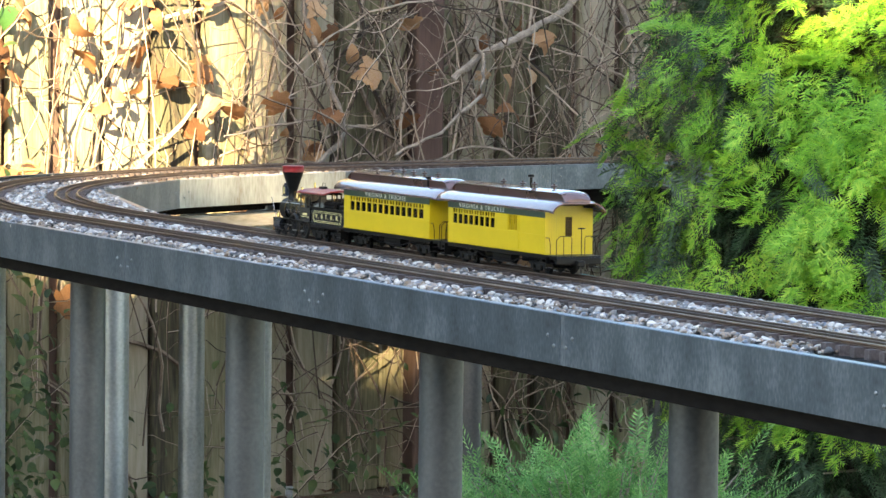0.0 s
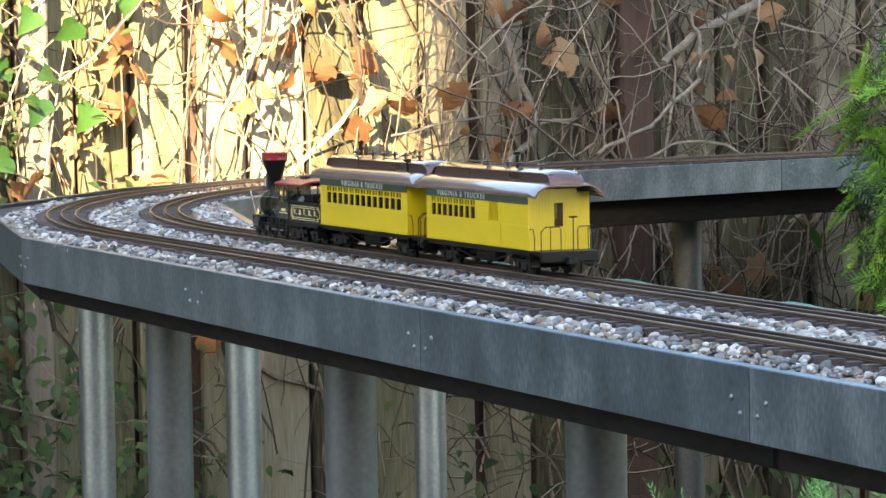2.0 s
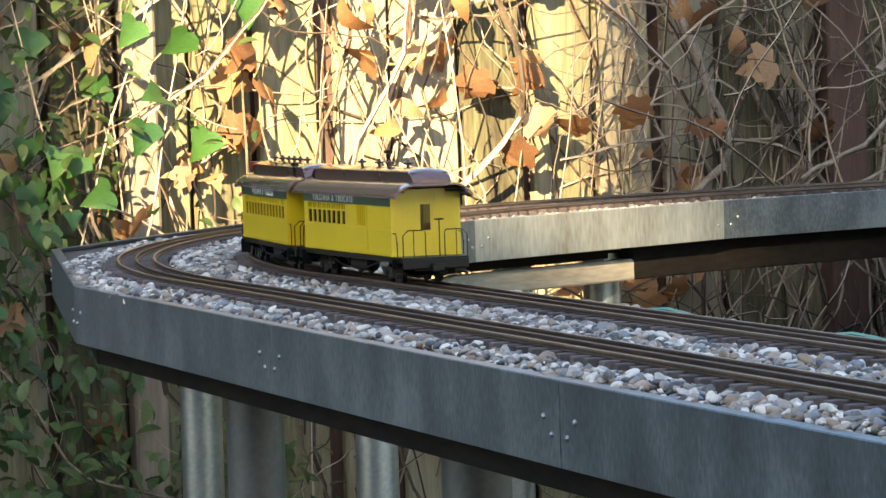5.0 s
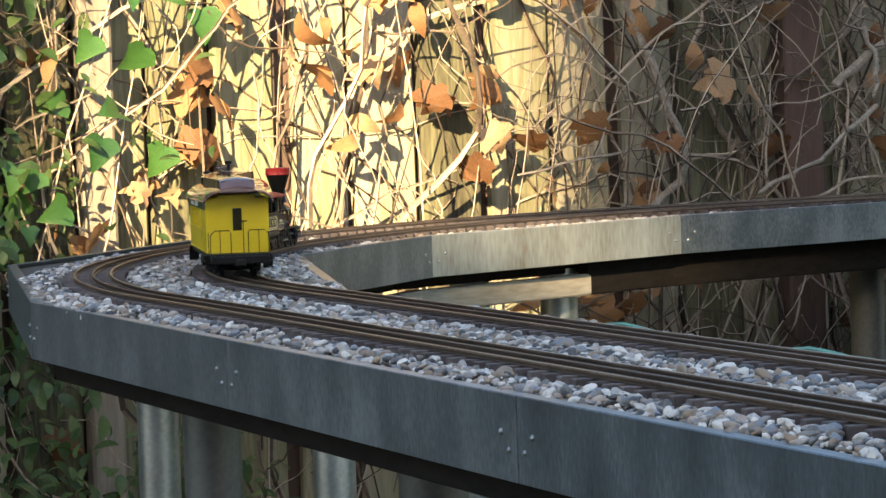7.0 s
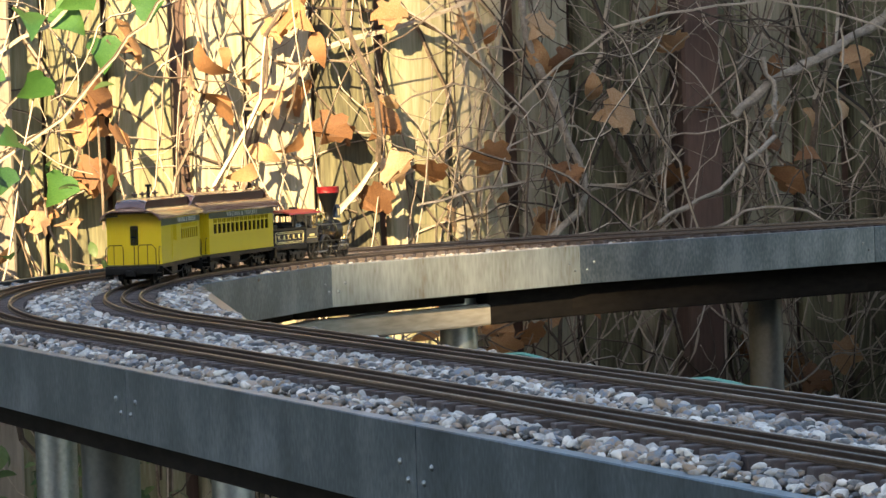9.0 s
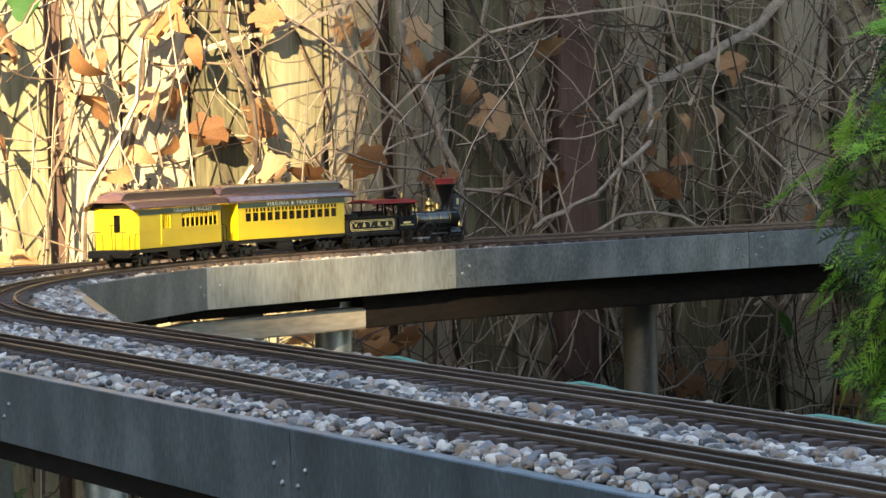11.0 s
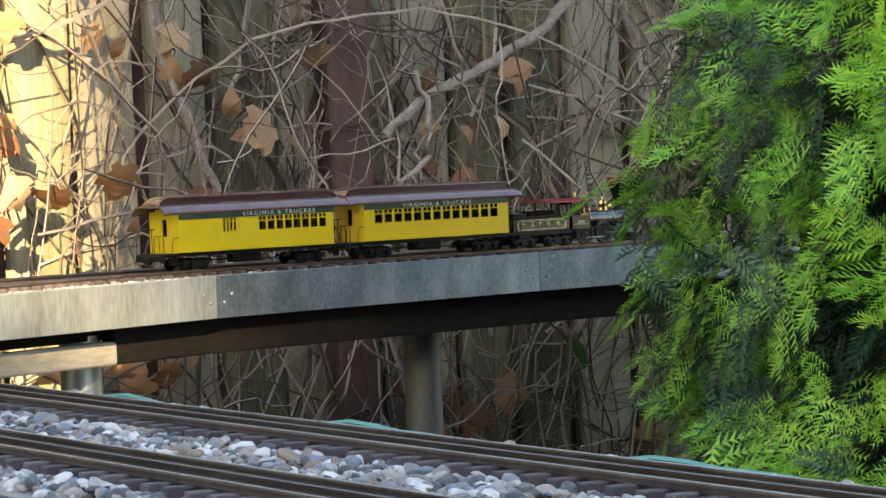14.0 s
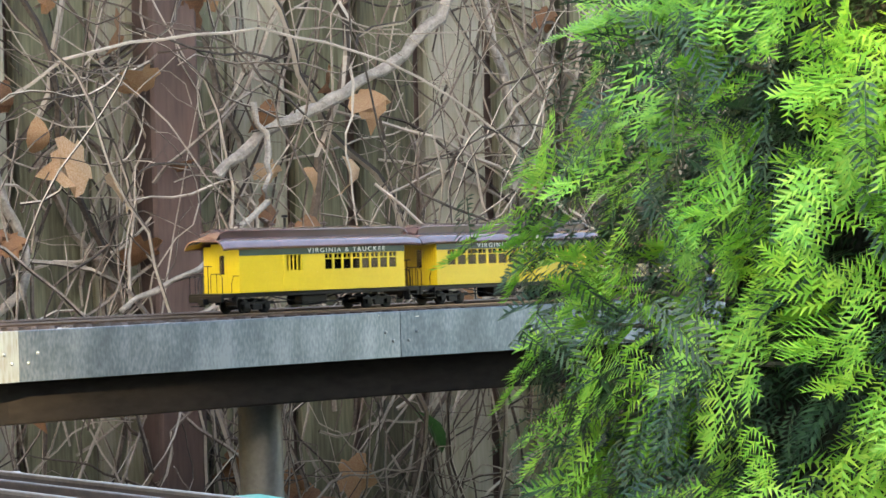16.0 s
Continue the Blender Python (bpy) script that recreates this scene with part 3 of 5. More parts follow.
def build_ballast(trestle):
    """Pebbles over the deck: those of the nearest stretch one by one, the rest joined."""
    rnd = random.Random(11)
    (v, f), (v_low, f_low) = pebble_form(2), pebble_form(1)
    forms = []
    for k in range(16):  # eight finer ones, and eight plainer for small and far stones
        w = v.copy() if k < 8 else v_low.copy()
        for _ in range(11 if k < 8 else 4):  # chip flat faces off a ball
            n = RNG.standard_normal(3)
            n /= np.linalg.norm(n)
            cut = RNG.uniform(0.38, 0.72)
            over = np.maximum(w @ n - cut, 0)
            w = w - over[:, None] * n
        forms.append(w * 1.25)
    near = [Shape().add([tuple(p) for p in q], [tuple(t) for t in f]).mesh("pebble", M_STONE_OB) for q in forms[:8]]
    mats = [[] for _ in forms]
    singles = 0
    # strips across the table: lateral offsets from the inner track's centre
    d = along(0.8)
    while d < TRACK_END - 0.05:
        for _ in range(185):
            lat = rnd.uniform(-0.080, 0.190)
            dd = d + rnd.uniform(0, 0.03)
            off_in, off_out = abs(lat), abs(lat - TWIN)
            gap = min(off_in, off_out)
            if lat > 0.168 and not (along(2.2) < d < along(4.0)):
                continue
            x, y, h = track_at(dd, lat)
            flat = Vector((x, y / DEEP)) - ORIGIN
            s, n = flat.dot(AX_S), flat.dot(AX_N)
            if not inside((s, n), POLY):
                continue
            size = rnd.choice((0.0015, 0.0019, 0.0023, 0.0027, 0.0033, 0.0043)) if gap > 0.032 else rnd.choice((0.0020, 0.0028))
            edge = min(max((gap - 0.034) / 0.025, 0), 1) if (lat < 0 or lat > TWIN) else 0
            z = bed_z(dd) * (1 - edge) + (TOP - 0.001) * edge + (0.0012 if gap > 0.032 else -0.0020) + rnd.uniform(-0.0022, 0.0012)
            if gap < 0.029 and rnd.random() < 0.85:
                continue
            if dd > along(2.95) and rnd.random() < 0.5:
                continue
            if dd > along(2.95):
                z -= 0.0022
            k = rnd.randrange(8)
            m = turn_np(rnd.uniform(0, 6.3), rnd.uniform(-0.5, 0.5), rnd.uniform(-0.5, 0.5)) @ np.diag((size * rnd.uniform(0.9, 1.5), size, size * rnd.uniform(0.55, 0.85)))
            if singles < 280 and along(1.15) < dd < along(1.45) and gap > 0.03 and size > 0.0024:
                mm = Matrix([list(r) + [t] for r, t in zip(m.tolist(), (x, y, z))] + [[0, 0, 0, 1]])
                part("pebble", near[k], None, BALLAST, at=mm)
                singles += 1
            else:
                mats[k if size > 0.0025 and dd < along(2.4) else k + 8].append(np.column_stack([m, (x, y, z)]))
        d += 0.0155
    vs, fs, o = [], [], 0
    for k, (q, ms) in enumerate(zip(forms, mats)):
        a, b = scatter(q, f if k < 8 else f_low, ms)
        vs.append(a)
        fs.append(b + o)
        o += len(a)
    tagged(part("pebbles", fast_mesh("pebbles", np.vstack(vs), np.vstack(fs), M_STONE), None, BALLAST), kind="stuff")


POLY = [(s, n) for s, n in OUTER] + [(s, n) for s, n in reversed(INNER)]


# ---- the train ----
def letters(name, text, size, mat, parent, m, label):
    cu = bpy.data.curves.new(name, "FONT")
    cu.body, cu.size, cu.extrude, cu.align_x, cu.align_y = text, size, 0.0002, "CENTER", "CENTER"
    cu.space_character = 1.35
    tmp = bpy.data.objects.new(name, cu)
    scene.collection.objects.link(tmp)
    me = bpy.data.meshes.new_from_object(tmp.evaluated_get(bpy.context.evaluated_depsgraph_get()))
    bpy.data.objects.remove(tmp)
    me.materials.clear()
    me.materials.append(mat)
    return part(name, me, None, parent, label, at=m)


SIDE = ((1, 180), (-1, 0))
CAR_W, CAR_L, FLOOR, EAVE = 0.031, 0.184, 0.0205, 0.068


def build_truck(car, x):
    tk = part("truck", Shape().box(x - 0.017, x + 0.017, -0.008, 0.008, 0.008, 0.013, c=0.001).box(x - 0.003, x + 0.003, -0.019, 0.019, 0.007, 0.014, c=0.001), M_BLACK, car, "black four-wheel truck")
    for sd in (-1, 1):
        sh = Shape().box(x - 0.0185, x + 0.0185, sd * 0.0205 - 0.0014, sd * 0.0205 + 0.0014, 0.0085, 0.0115, c=0.0005)
        for dx in (-0.011, 0.011):
            sh.box(x + dx - 0.0028, x + dx + 0.0028, sd * 0.0205 - 0.0022, sd * 0.0205 + 0.0022, 0.0045, 0.0105, c=0.0006)
        sh.box(x - 0.005, x + 0.005, sd * 0.0205 - 0.002, sd * 0.0205 + 0.002, 0.003, 0.009, c=0.0008)
        part("side_frame", sh, M_BLACK, tk)
        for dx in (-0.011, 0.011):
            wh = Shape().lathe([(0.0075, 0), (0.0075, 0.0008), (0.0066, 0.001), (0.0064, 0.003), (0.003, 0.0034), (0.0012, 0.004)], 18)
            part("wheel", wh, M_BLACK, tk, smooth=True, at=Matrix.Translation((x + dx, sd * 0.0148, 0.0066)) @ pose(0, 0, 0, -90 * sd))
    for dx in (-0.011, 0.011):
        part("axle", Shape().lathe([(0.0012, -0.015), (0.0012, 0.015)], 8), M_BLACK, tk, at=pose(x + dx, 0, 0.0066, 90))


def roof_shape(L, over):
    """A lower roof that curves from eave to clerestory, with rounded down-turned ends."""
    prof = [(0.0345, 0.0668), (0.0348, 0.0681), (0.032, 0.0722), (0.027, 0.0757), (0.020, 0.0781), (0.0, 0.0790)]
    full = prof + [(-y, z) for y, z in reversed(prof[:-1])]
    sh, v = Shape(), []
    xs = [(-L / 2 - over, 0.0032), (-L / 2 - over + 0.008, 0.0011), (-L / 2 - over + 0.018, 0), (L / 2 + over - 0.018, 0), (L / 2 + over - 0.008, 0.0011), (L / 2 + over, 0.0032)]
    k = len(full)
    for x, dz in xs:
        v += [(x, y, z - dz * (0.35 + 0.65 * (1 - abs(y) / 0.035))) for y, z in full]
    n = len(v)
    v += [(x, y * 0.96, z - 0.0012) for x, y, z in v]
    f = []
    for i in range(len(xs) - 1):
        for j in range(k - 1):
            f.append((i * k + j, i * k + k + j, i * k + k + j + 1, i * k + j + 1))
            f.append((n + i * k + j, n + i * k + j + 1, n + i * k + k + j + 1, n + i * k + k + j))
        for j in (0, k - 1):
            f.append((i * k + j, n + i * k + j, n + i * k + k + j, i * k + k + j))
    for i in (0, len(xs) - 1):
        f += [(i * k + j, i * k + j + 1, n + i * k + j + 1, n + i * k + j) for j in range(k - 1)]
    return sh.add(v, f)


def build_coach(kind):
    """A wooden clerestory car. Its own axes: x forward, z up from the rail head."""
    combine = kind == "combine"
    car = tagged(new("railway_coach"), "yellow model combine car with brown clerestory roof" if combine else "yellow model passenger coach with brown clerestory roof", "railway car", "coaches of the train")
    L, W = CAR_L, CAR_W
    z0, zs, zt, zl = FLOOR, 0.0425, 0.0585, 0.0592
    # window bays along the side: (from, to)
    if combine:
        bays = [(0.002 + i * 0.0104, 0.002 + i * 0.0104 + 0.0082) for i in range(8)]
        slots = [(-0.0405 + i * 0.0042, -0.0405 + i * 0.0042 + 0.0029) for i in range(4)]
    else:
        bays = [(-0.079 + i * 0.0123, -0.079 + i * 0.0123 + 0.0098) for i in range(13)]
        slots = []
    body = Shape()
    for sd in (-1, 1):
        ya, yb = sorted((sd * W, sd * (W - 0.0016)))
        body.box(-L / 2, L / 2, ya, yb, z0, zs)
        body.box(-L / 2, L / 2, ya, yb, zt, zl + 0.0095)
        xs = -L / 2
        for a, b in sorted(bays + slots):
            body.box(xs, a, ya, yb, zs, zt)
            xs = b
            zm = 0.0535
            if (a, b) in bays:
                body.box(a, b, ya, yb, zm - 0.0006, zm + 0.0006)
                body.box((a + b) / 2 - 0.0004, (a + b) / 2 + 0.0004, ya, yb, zm, zt)
        body.box(xs, L / 2, ya, yb, zs, zt)
        # belt rail, sill and corner beads
        yo, yp = sorted((sd * W, sd * (W + 0.0006)))
        body.box(-L / 2, L / 2, yo, yp, zs - 0.0026, zs - 0.0014)
        body.box(-L / 2, L / 2, yo, yp, z0 + 0.0008, z0 + 0.0020)
    for e in (-1, 1):
        xa, xb = sorted((e * L / 2, e * (L / 2 - 0.0016)))
        for sd in (-1, 1):
            ya, yb = sorted((sd * 0.0065, sd * (W - 0.0016)))
            body.box(xa, xb, ya, yb, z0, 0.0690)
            for i in range(7):
                y = sd * (0.0095 + i * 0.0031)
                xo = e * (L / 2 + 0.0004)
                body.box(*sorted((e * L / 2, xo)), y - 0.0009, y + 0.0009, z0, 0.0685)
        body.box(xa, xb, -0.0065, 0.0065, 0.0625, 0.0690)
        body.box(xa, xb, -0.0180, 0.0180, 0.0690, 0.0718)
    part("body", body, M_YELLOW, car, "yellow painted wooden body")
    part("floor_panel", Shape().box(-L / 2 - 0.026, L / 2 + 0.026, -W + 0.002, W - 0.002, z0 - 0.0045, z0 - 0.0003, c=0.0006), M_BLACK, car, "black underframe and platforms")
    for sd, rot in SIDE:
        ya, yb = sorted((sd * (W + 0.0001), sd * (W + 0.0007)))
        lb = part("letter_board", Shape().box(-L / 2, L / 2, ya, yb, 0.0592, 0.0664), M_GREEN, car, "dark green letter board")
        letters("lettering", "VIRGINIA & TRUCKEE", 0.0058, M_SILVER, lb, Matrix.Translation((0.026 if combine else 0.0, sd * (W + 0.0008), 0.0626)) @ pose(0, 0, 0, 90, 0, rot), "silver lettering")
        for a, b in bays:
            part("window_pane", Shape().box(a, b, *sorted((sd * (W - 0.0008), sd * (W - 0.0011))), zs, zt), M_GLASS, car)
        if combine:
            door = Shape().box(-0.0445, -0.0225, *sorted((sd * W, sd * (W + 0.0007))), z0 + 0.003, zs - 0.001).box(-0.0445, -0.0412, *sorted((sd * W, sd * (W + 0.0007))), zs - 0.001, zt).box(-0.0238, -0.0225, *sorted((sd * W, sd * (W + 0.0007))), zs - 0.001, zt)
            part("baggage_door", door, M_YELLOW, car, "yellow sliding baggage door")
    # end doors and platforms
    for e in (-1, 1):
        xa, xb = sorted((e * (L / 2 - 0.0004), e * (L / 2 - 0.0014)))
        door = Shape().box(xa, xb, -0.0065, 0.0065, z0, 0.040).box(xa, xb, -0.0065, -0.0045, 0.040, 0.0625).box(xa, xb, 0.0045, 0.0065, 0.040, 0.0625).box(xa, xb, -0.0045, 0.0045, 0.060, 0.0625)
        part("end_door", door, M_YELLOW, car, "yellow end door with a dark window")
        part("door_glass", Shape().box(xa + 0.0002, xb - 0.0002, -0.0045, 0.0045, 0.040, 0.060), M_GLASS, car)
        xp = e * (L / 2 + 0.0245)
        rail = Shape()
        for sd in (-1, 1):
            rail.tube([(xp, sd * 0.0285, z0), (xp, sd * 0.0285, z0 + 0.0165), (xp, sd * 0.024, z0 + 0.0205), (xp, sd * 0.010, z0 + 0.0205), (xp, sd * 0.0085, z0 + 0.018), (xp, sd * 0.0085, z0)], 0.0005, 5)
            rail.tube([(xp, sd * 0.019, z0), (xp, sd * 0.019, z0 + 0.0205)], 0.0004, 5)
            rail.tube([(e * L / 2, sd * 0.0295, z0 + 0.018), (e * (L / 2 + 0.008), sd * 0.0295, z0 + 0.018), (e * (L / 2 + 0.011), sd * 0.0295, z0 + 0.010), (e * (L / 2 + 0.011), sd * 0.0295, z0)], 0.0005, 5)
        part("platform_railing", rail, M_BLACK, car, "black wire platform railing")
        wheel = Shape().tube([(xp, -0.004, z0), (xp, -0.004, z0 + 0.028)], 0.0005, 5).lathe([(0.0042, 0), (0.0046, 0.0005), (0.0042, 0.001), (0.0034, 0.0006)], 14, pose(xp, -0.004, z0 + 0.028))
        part("brake_wheel", wheel, M_BLACK, car)
        beam = Shape().box(*sorted((e * (L / 2 + 0.022), e * (L / 2 + 0.027))), -0.029, 0.029, 0.0115, 0.0185, c=0.0008).box(*sorted((e * (L / 2 + 0.024), e * (L / 2 + 0.034))), -0.005, 0.005, 0.0095, 0.0155, c=0.001)
        part("buffer_beam", beam, M_BLACK, car, "black end beam with coupler")
        for sd in (-1, 1):
            flight = part("steps", Shape().box(*sorted((e * (L / 2 + 0.0055), e * (L / 2 + 0.0063))), *sorted((sd * 0.0235, sd * 0.033)), 0.0070, 0.0185), M_BLACK, car)
            for k in range(3):
                part("step", Shape().box(*sorted((e * (L / 2 + 0.006), e * (L / 2 + 0.020))), *sorted((sd * (0.0235 + 0.0022 * k), sd * (0.0285 + 0.0022 * k))), 0.0165 - 0.0045 * k, 0.0173 - 0.0045 * k), M_BLACK, flight)
        build_truck(car, e * (L / 2 - 0.024))
    # roof, clerestory with its end caps, vents
    part("roof", roof_shape(L, 0.0265), M_ROOF, car, "glossy brown curved roof", smooth=True)
    cl = Shape()
    a, b = -L / 2 - 0.021, L / 2 + 0.021
    cl.box(a + 0.006, b - 0.006, -0.0155, 0.0155, 0.0735, 0.0850)
    part("clerestory", cl, M_CLER, car, "dark brown clerestory")
    cap = Shape()
    prof = [(-0.0172, 0.0848), (-0.0170, 0.0857), (-0.010, 0.0876), (0, 0.0884), (0.010, 0.0876), (0.0170, 0.0857), (0.0172, 0.0848)]
    v, k = [], len(prof)
    stations = [(a - 0.001, 0.0085, 0.98), (a + 0.002, 0.0050, 1.0), (a + 0.008, 0.0016, 1.0), (a + 0.016, 0, 1.0), (b - 0.016, 0, 1.0), (b - 0.008, 0.0016, 1.0), (b - 0.002, 0.0050, 1.0), (b + 0.001, 0.0085, 0.98)]
    for x, dz, ws in stations:
        v += [(x, y * ws, z - dz) for y, z in prof]
    f = [(i * k + j, i * k + k + j, i * k + k + j + 1, i * k + j + 1) for i in range(len(stations) - 1) for j in range(k - 1)]
    f += [(i * k, i * k + k - 1, i * k + k + k - 1, i * k + k) for i in range(len(stations) - 1)] + [tuple(range(k)), tuple((len(stations) - 1) * k + j for j in range(k - 1, -1, -1))]
    part("clerestory_roof", cap.add(v, f), M_ROOF, car, "brown upper roof", smooth=True)
    vent = Shape().lathe([(0.0012, 0), (0.0012, 0.0018), (0.0034, 0.0024), (0.0036, 0.0034), (0.0012, 0.0042), (0.001, 0.0054)], 10)
    for x in ((-0.07, -0.034, -0.012, 0.024) if combine else (-0.068, -0.040, -0.018, 0.004, 0.028, 0.062)):
        part("roof_vent", vent, M_CLER, car, at=pose(x, 0.004, 0.0882), smooth=True)
    pipe = Shape().lathe([(0.0015, 0), (0.0015, 0.010), (0.0034, 0.0105), (0.0034, 0.0125), (0.0028, 0.013)], 10)
    part("smoke_pipe", pipe, M_BLACK, car, "black stove pipe", at=pose(-0.022 if combine else -0.066, 0.016 if not combine else 0.0, 0.0755 if not combine else 0.0875), smooth=True)
    under = Shape()
    for sd in (-1, 1):
        under.tube([(-0.06, sd * 0.024, 0.017), (-0.022, sd * 0.024, 0.009), (0.022, sd * 0.024, 0.009), (0.06, sd * 0.024, 0.017)], 0.0007, 5)
    part("truss_rod", under, M_BLACK, car)
    tank = Shape().lathe([(0.002, -0.019), (0.0062, -0.017), (0.0062, 0.017), (0.002, 0.019)], 12, pose(0.006, 0.012, 0.0115, 0, 90))
    part("air_tank", tank, M_BLACK, car, smooth=True)
    part("battery_box", Shape().box(-0.020, 0.008, -0.024, -0.010, 0.0065, 0.016, c=0.001), M_BLACK, car)
    return car


def spoked(name, r, n, w, mat, parent, label, at=None):
    """A spoked wheel about z: the hub carries rim and spokes."""
    hub = part(name, Shape().lathe([(0.0022, 0), (0.0022, w + 0.0004), (0.001, w + 0.0008)], 12), mat, parent, label, at=at)
    part("rim", Shape().lathe([(r, 0), (r + 0.0007, 0.0004), (r, 0.001), (r - 0.0004, w), (r - 0.0020, w), (r - 0.0020, 0), (r, 0)], 28, caps=False), mat, hub)
    spoke = Shape().box(0.0018, r - 0.0016, -0.0004, 0.0004, w * 0.3, w * 0.75).mesh("spoke", mat)
    for i in range(n):
        part("spoke", spoke, None, hub, at=pose(0, 0, 0, rz=360 * i / n))
    return hub


DRIVER_X, DRIVER_R = (-0.0035, -0.0300), 0.0135


def build_locomotive():
    """A 4-4-0 with a funnel stack. x forward from the middle, z up from the rail head; the pilot's nose is at 0.05."""
    lo = tagged(new("steam_locomotive"), "black and brass model steam locomotive with red-topped funnel stack", "locomotive")
    cyl = pose(0, 0, 0, 0, 90)
    boiler = Shape().lathe([(0.0110, -0.028), (0.0128, -0.0275), (0.0128, 0.000), (0.0122, 0.001), (0.0122, 0.033), (0.0118, 0.034)], 28, pose(0, 0, 0.0305) @ cyl)
    part("boiler", boiler, M_GLOSS, lo, "gloss black boiler", smooth=True)
    smoke = Shape().lathe([(0.0128, 0.030), (0.0128, 0.0425), (0.0118, 0.0432), (0.0080, 0.0440), (0.002, 0.0446)], 28, pose(0, 0, 0.0305) @ cyl)
    part("smokebox", smoke, M_BLACK, lo, "black smokebox", smooth=True)
    for x, r in ((-0.016, 0.0131), (0.001, 0.0131), (0.016, 0.0125), (0.0295, 0.0131)):
        part("boiler_band", Shape().lathe([(r, x - 0.0006), (r + 0.0002, x), (r, x + 0.0006)], 28, pose(0, 0, 0.0305) @ cyl, caps=False), M_BRASS, lo, "brass boiler band")
    stack = Shape().lathe([(0.0075, 0.040), (0.0062, 0.043), (0.0055, 0.047), (0.0058, 0.052), (0.0120, 0.0685), (0.0140, 0.0735)], 24, pose(0.031, 0, 0))
    part("smokestack", stack, M_BLACK, lo, "black flared funnel stack", smooth=True)
    part("stack_band", Shape().lathe([(0.0138, 0.0733), (0.0146, 0.0742), (0.0142, 0.0795), (0.0146, 0.0803), (0.0138, 0.081), (0.0095, 0.0808)], 24, pose(0.031, 0, 0)), M_RED, lo, "red stack top", smooth=True)
    for x, s in ((-0.0145, 1.0), (0.0085, 0.9)):
        part("dome", Shape().lathe([(0.0072, 0.040), (0.0062, 0.0435), (0.0062, 0.0485), (0.0066, 0.049), (0.0055, 0.0525), (0.0018, 0.0545), (0.0012, 0.057)], 20, pose(x, 0, 0)), M_BRASS, lo, "brass dome", smooth=True)
    bell = Shape().lathe([(0.0036, 0.0435), (0.0030, 0.0455), (0.0022, 0.0490), (0.0008, 0.0500)], 14, pose(0.0195, 0, 0))
    bell.tube([(0.0195, -0.0045, 0.0425), (0.0195, -0.0045, 0.051), (0.0195, 0.0045, 0.051), (0.0195, 0.0045, 0.0425)], 0.0005, 5)
    part("bell", bell, M_BRASS, lo, "brass bell", smooth=True)
    part("whistle", Shape().lathe([(0.0008, 0.05), (0.0008, 0.056), (0.0014, 0.0565), (0.0014, 0.0615), (0.0004, 0.063)], 10, pose(-0.027, 0.003, 0.002)), M_BRASS, lo, smooth=True)
    lamp = part("headlamp", Shape().box(0.0405, 0.0490, -0.0046, 0.0046, 0.0455, 0.0575, c=0.0005).box(0.0415, 0.0480, -0.0032, 0.0032, 0.0575, 0.0600, c=0.0008).box(0.038, 0.049, -0.0055, 0.0055, 0.0445, 0.0455), M_LAMP, lo, "square dark blue headlamp")
    part("lens", Shape().lathe([(0.0034, 0), (0.0034, 0.0006), (0.002, 0.001)], 14, pose(0.0489, 0, 0.0515) @ cyl), M_STEEL, lamp)
    for sd in (-1, 1):
        part("number_glass", Shape().box(0.0435, 0.0465, *sorted((sd * 0.0046, sd * 0.0049)), 0.0475, 0.0555), M_GOLD, lamp)
    # cab with windows and overhanging red roof
    cab = Shape()
    for sd in (-1, 1):
        ya, yb = sorted((sd * 0.0235, sd * 0.0222))
        cab.box(-0.0485, -0.0250, ya, yb, 0.0200, 0.0365)
        for a, b in ((-0.0485, -0.0465), (-0.0380, -0.0362), (-0.0268, -0.0250)):
            cab.box(a, b, ya, yb, 0.0365, 0.0505)
        cab.box(-0.0485, -0.0250, ya, yb, 0.0505, 0.0530)
        yc, yd = sorted((sd * 0.0222, sd * 0.0130))
        cab.box(-0.0262, -0.0250, yc, yd, 0.0200, 0.0375).box(-0.0262, -0.0250, yc, yd, 0.0495, 0.0540)
        cab.box(-0.0262, -0.0250, *sorted((sd * 0.0130, sd * 0.0145)), 0.0375, 0.0495)
        part("window_frame", Shape().box(-0.0362, -0.0268, *sorted((sd * 0.0222, sd * 0.0228)), 0.0365, 0.0378).box(-0.0325, -0.0315, *sorted((sd * 0.0222, sd * 0.0228)), 0.0365, 0.0505).box(-0.0362, -0.0268, *sorted((sd * 0.0222, sd * 0.0228)), 0.0492, 0.0505), M_BRASS, lo, "varnished cab window frame")
    cab.box(-0.0262, -0.0250, -0.013, 0.013, 0.030, 0.0535)
    part("cab", cab, M_GLOSS, lo, "black cab")
    roof = Shape()
    v = []
    for x in (-0.0850, -0.0230):
        for y, z in ((0.0270, 0.0530), (0.0265, 0.0545), (0.015, 0.0572), (0, 0.0580), (-0.015, 0.0572), (-0.0265, 0.0545), (-0.0270, 0.0530), (-0.014, 0.0555), (0, 0.0563), (0.014, 0.0555)):
            v.append((x, y, z))
    f = [(i, (i + 1) % 10, 10 + (i + 1) % 10, 10 + i) for i in range(10)] + [(0, 1, 2, 9), (9, 2, 3, 8), (8, 3, 4, 7), (7, 4, 5, 6), (10, 19, 12, 11), (19, 18, 13, 12), (18, 17, 14, 13), (17, 16, 15, 14)]
    part("cab_roof", roof.add(v, f), M_RED, lo, "dark red cab roof")
    for sd in (-1, 1):
        part("roof_pillar", Shape().box(-0.0700, -0.0685, *sorted((sd * 0.0215, sd * 0.0228)), 0.034, 0.0540), M_BLACK, lo)
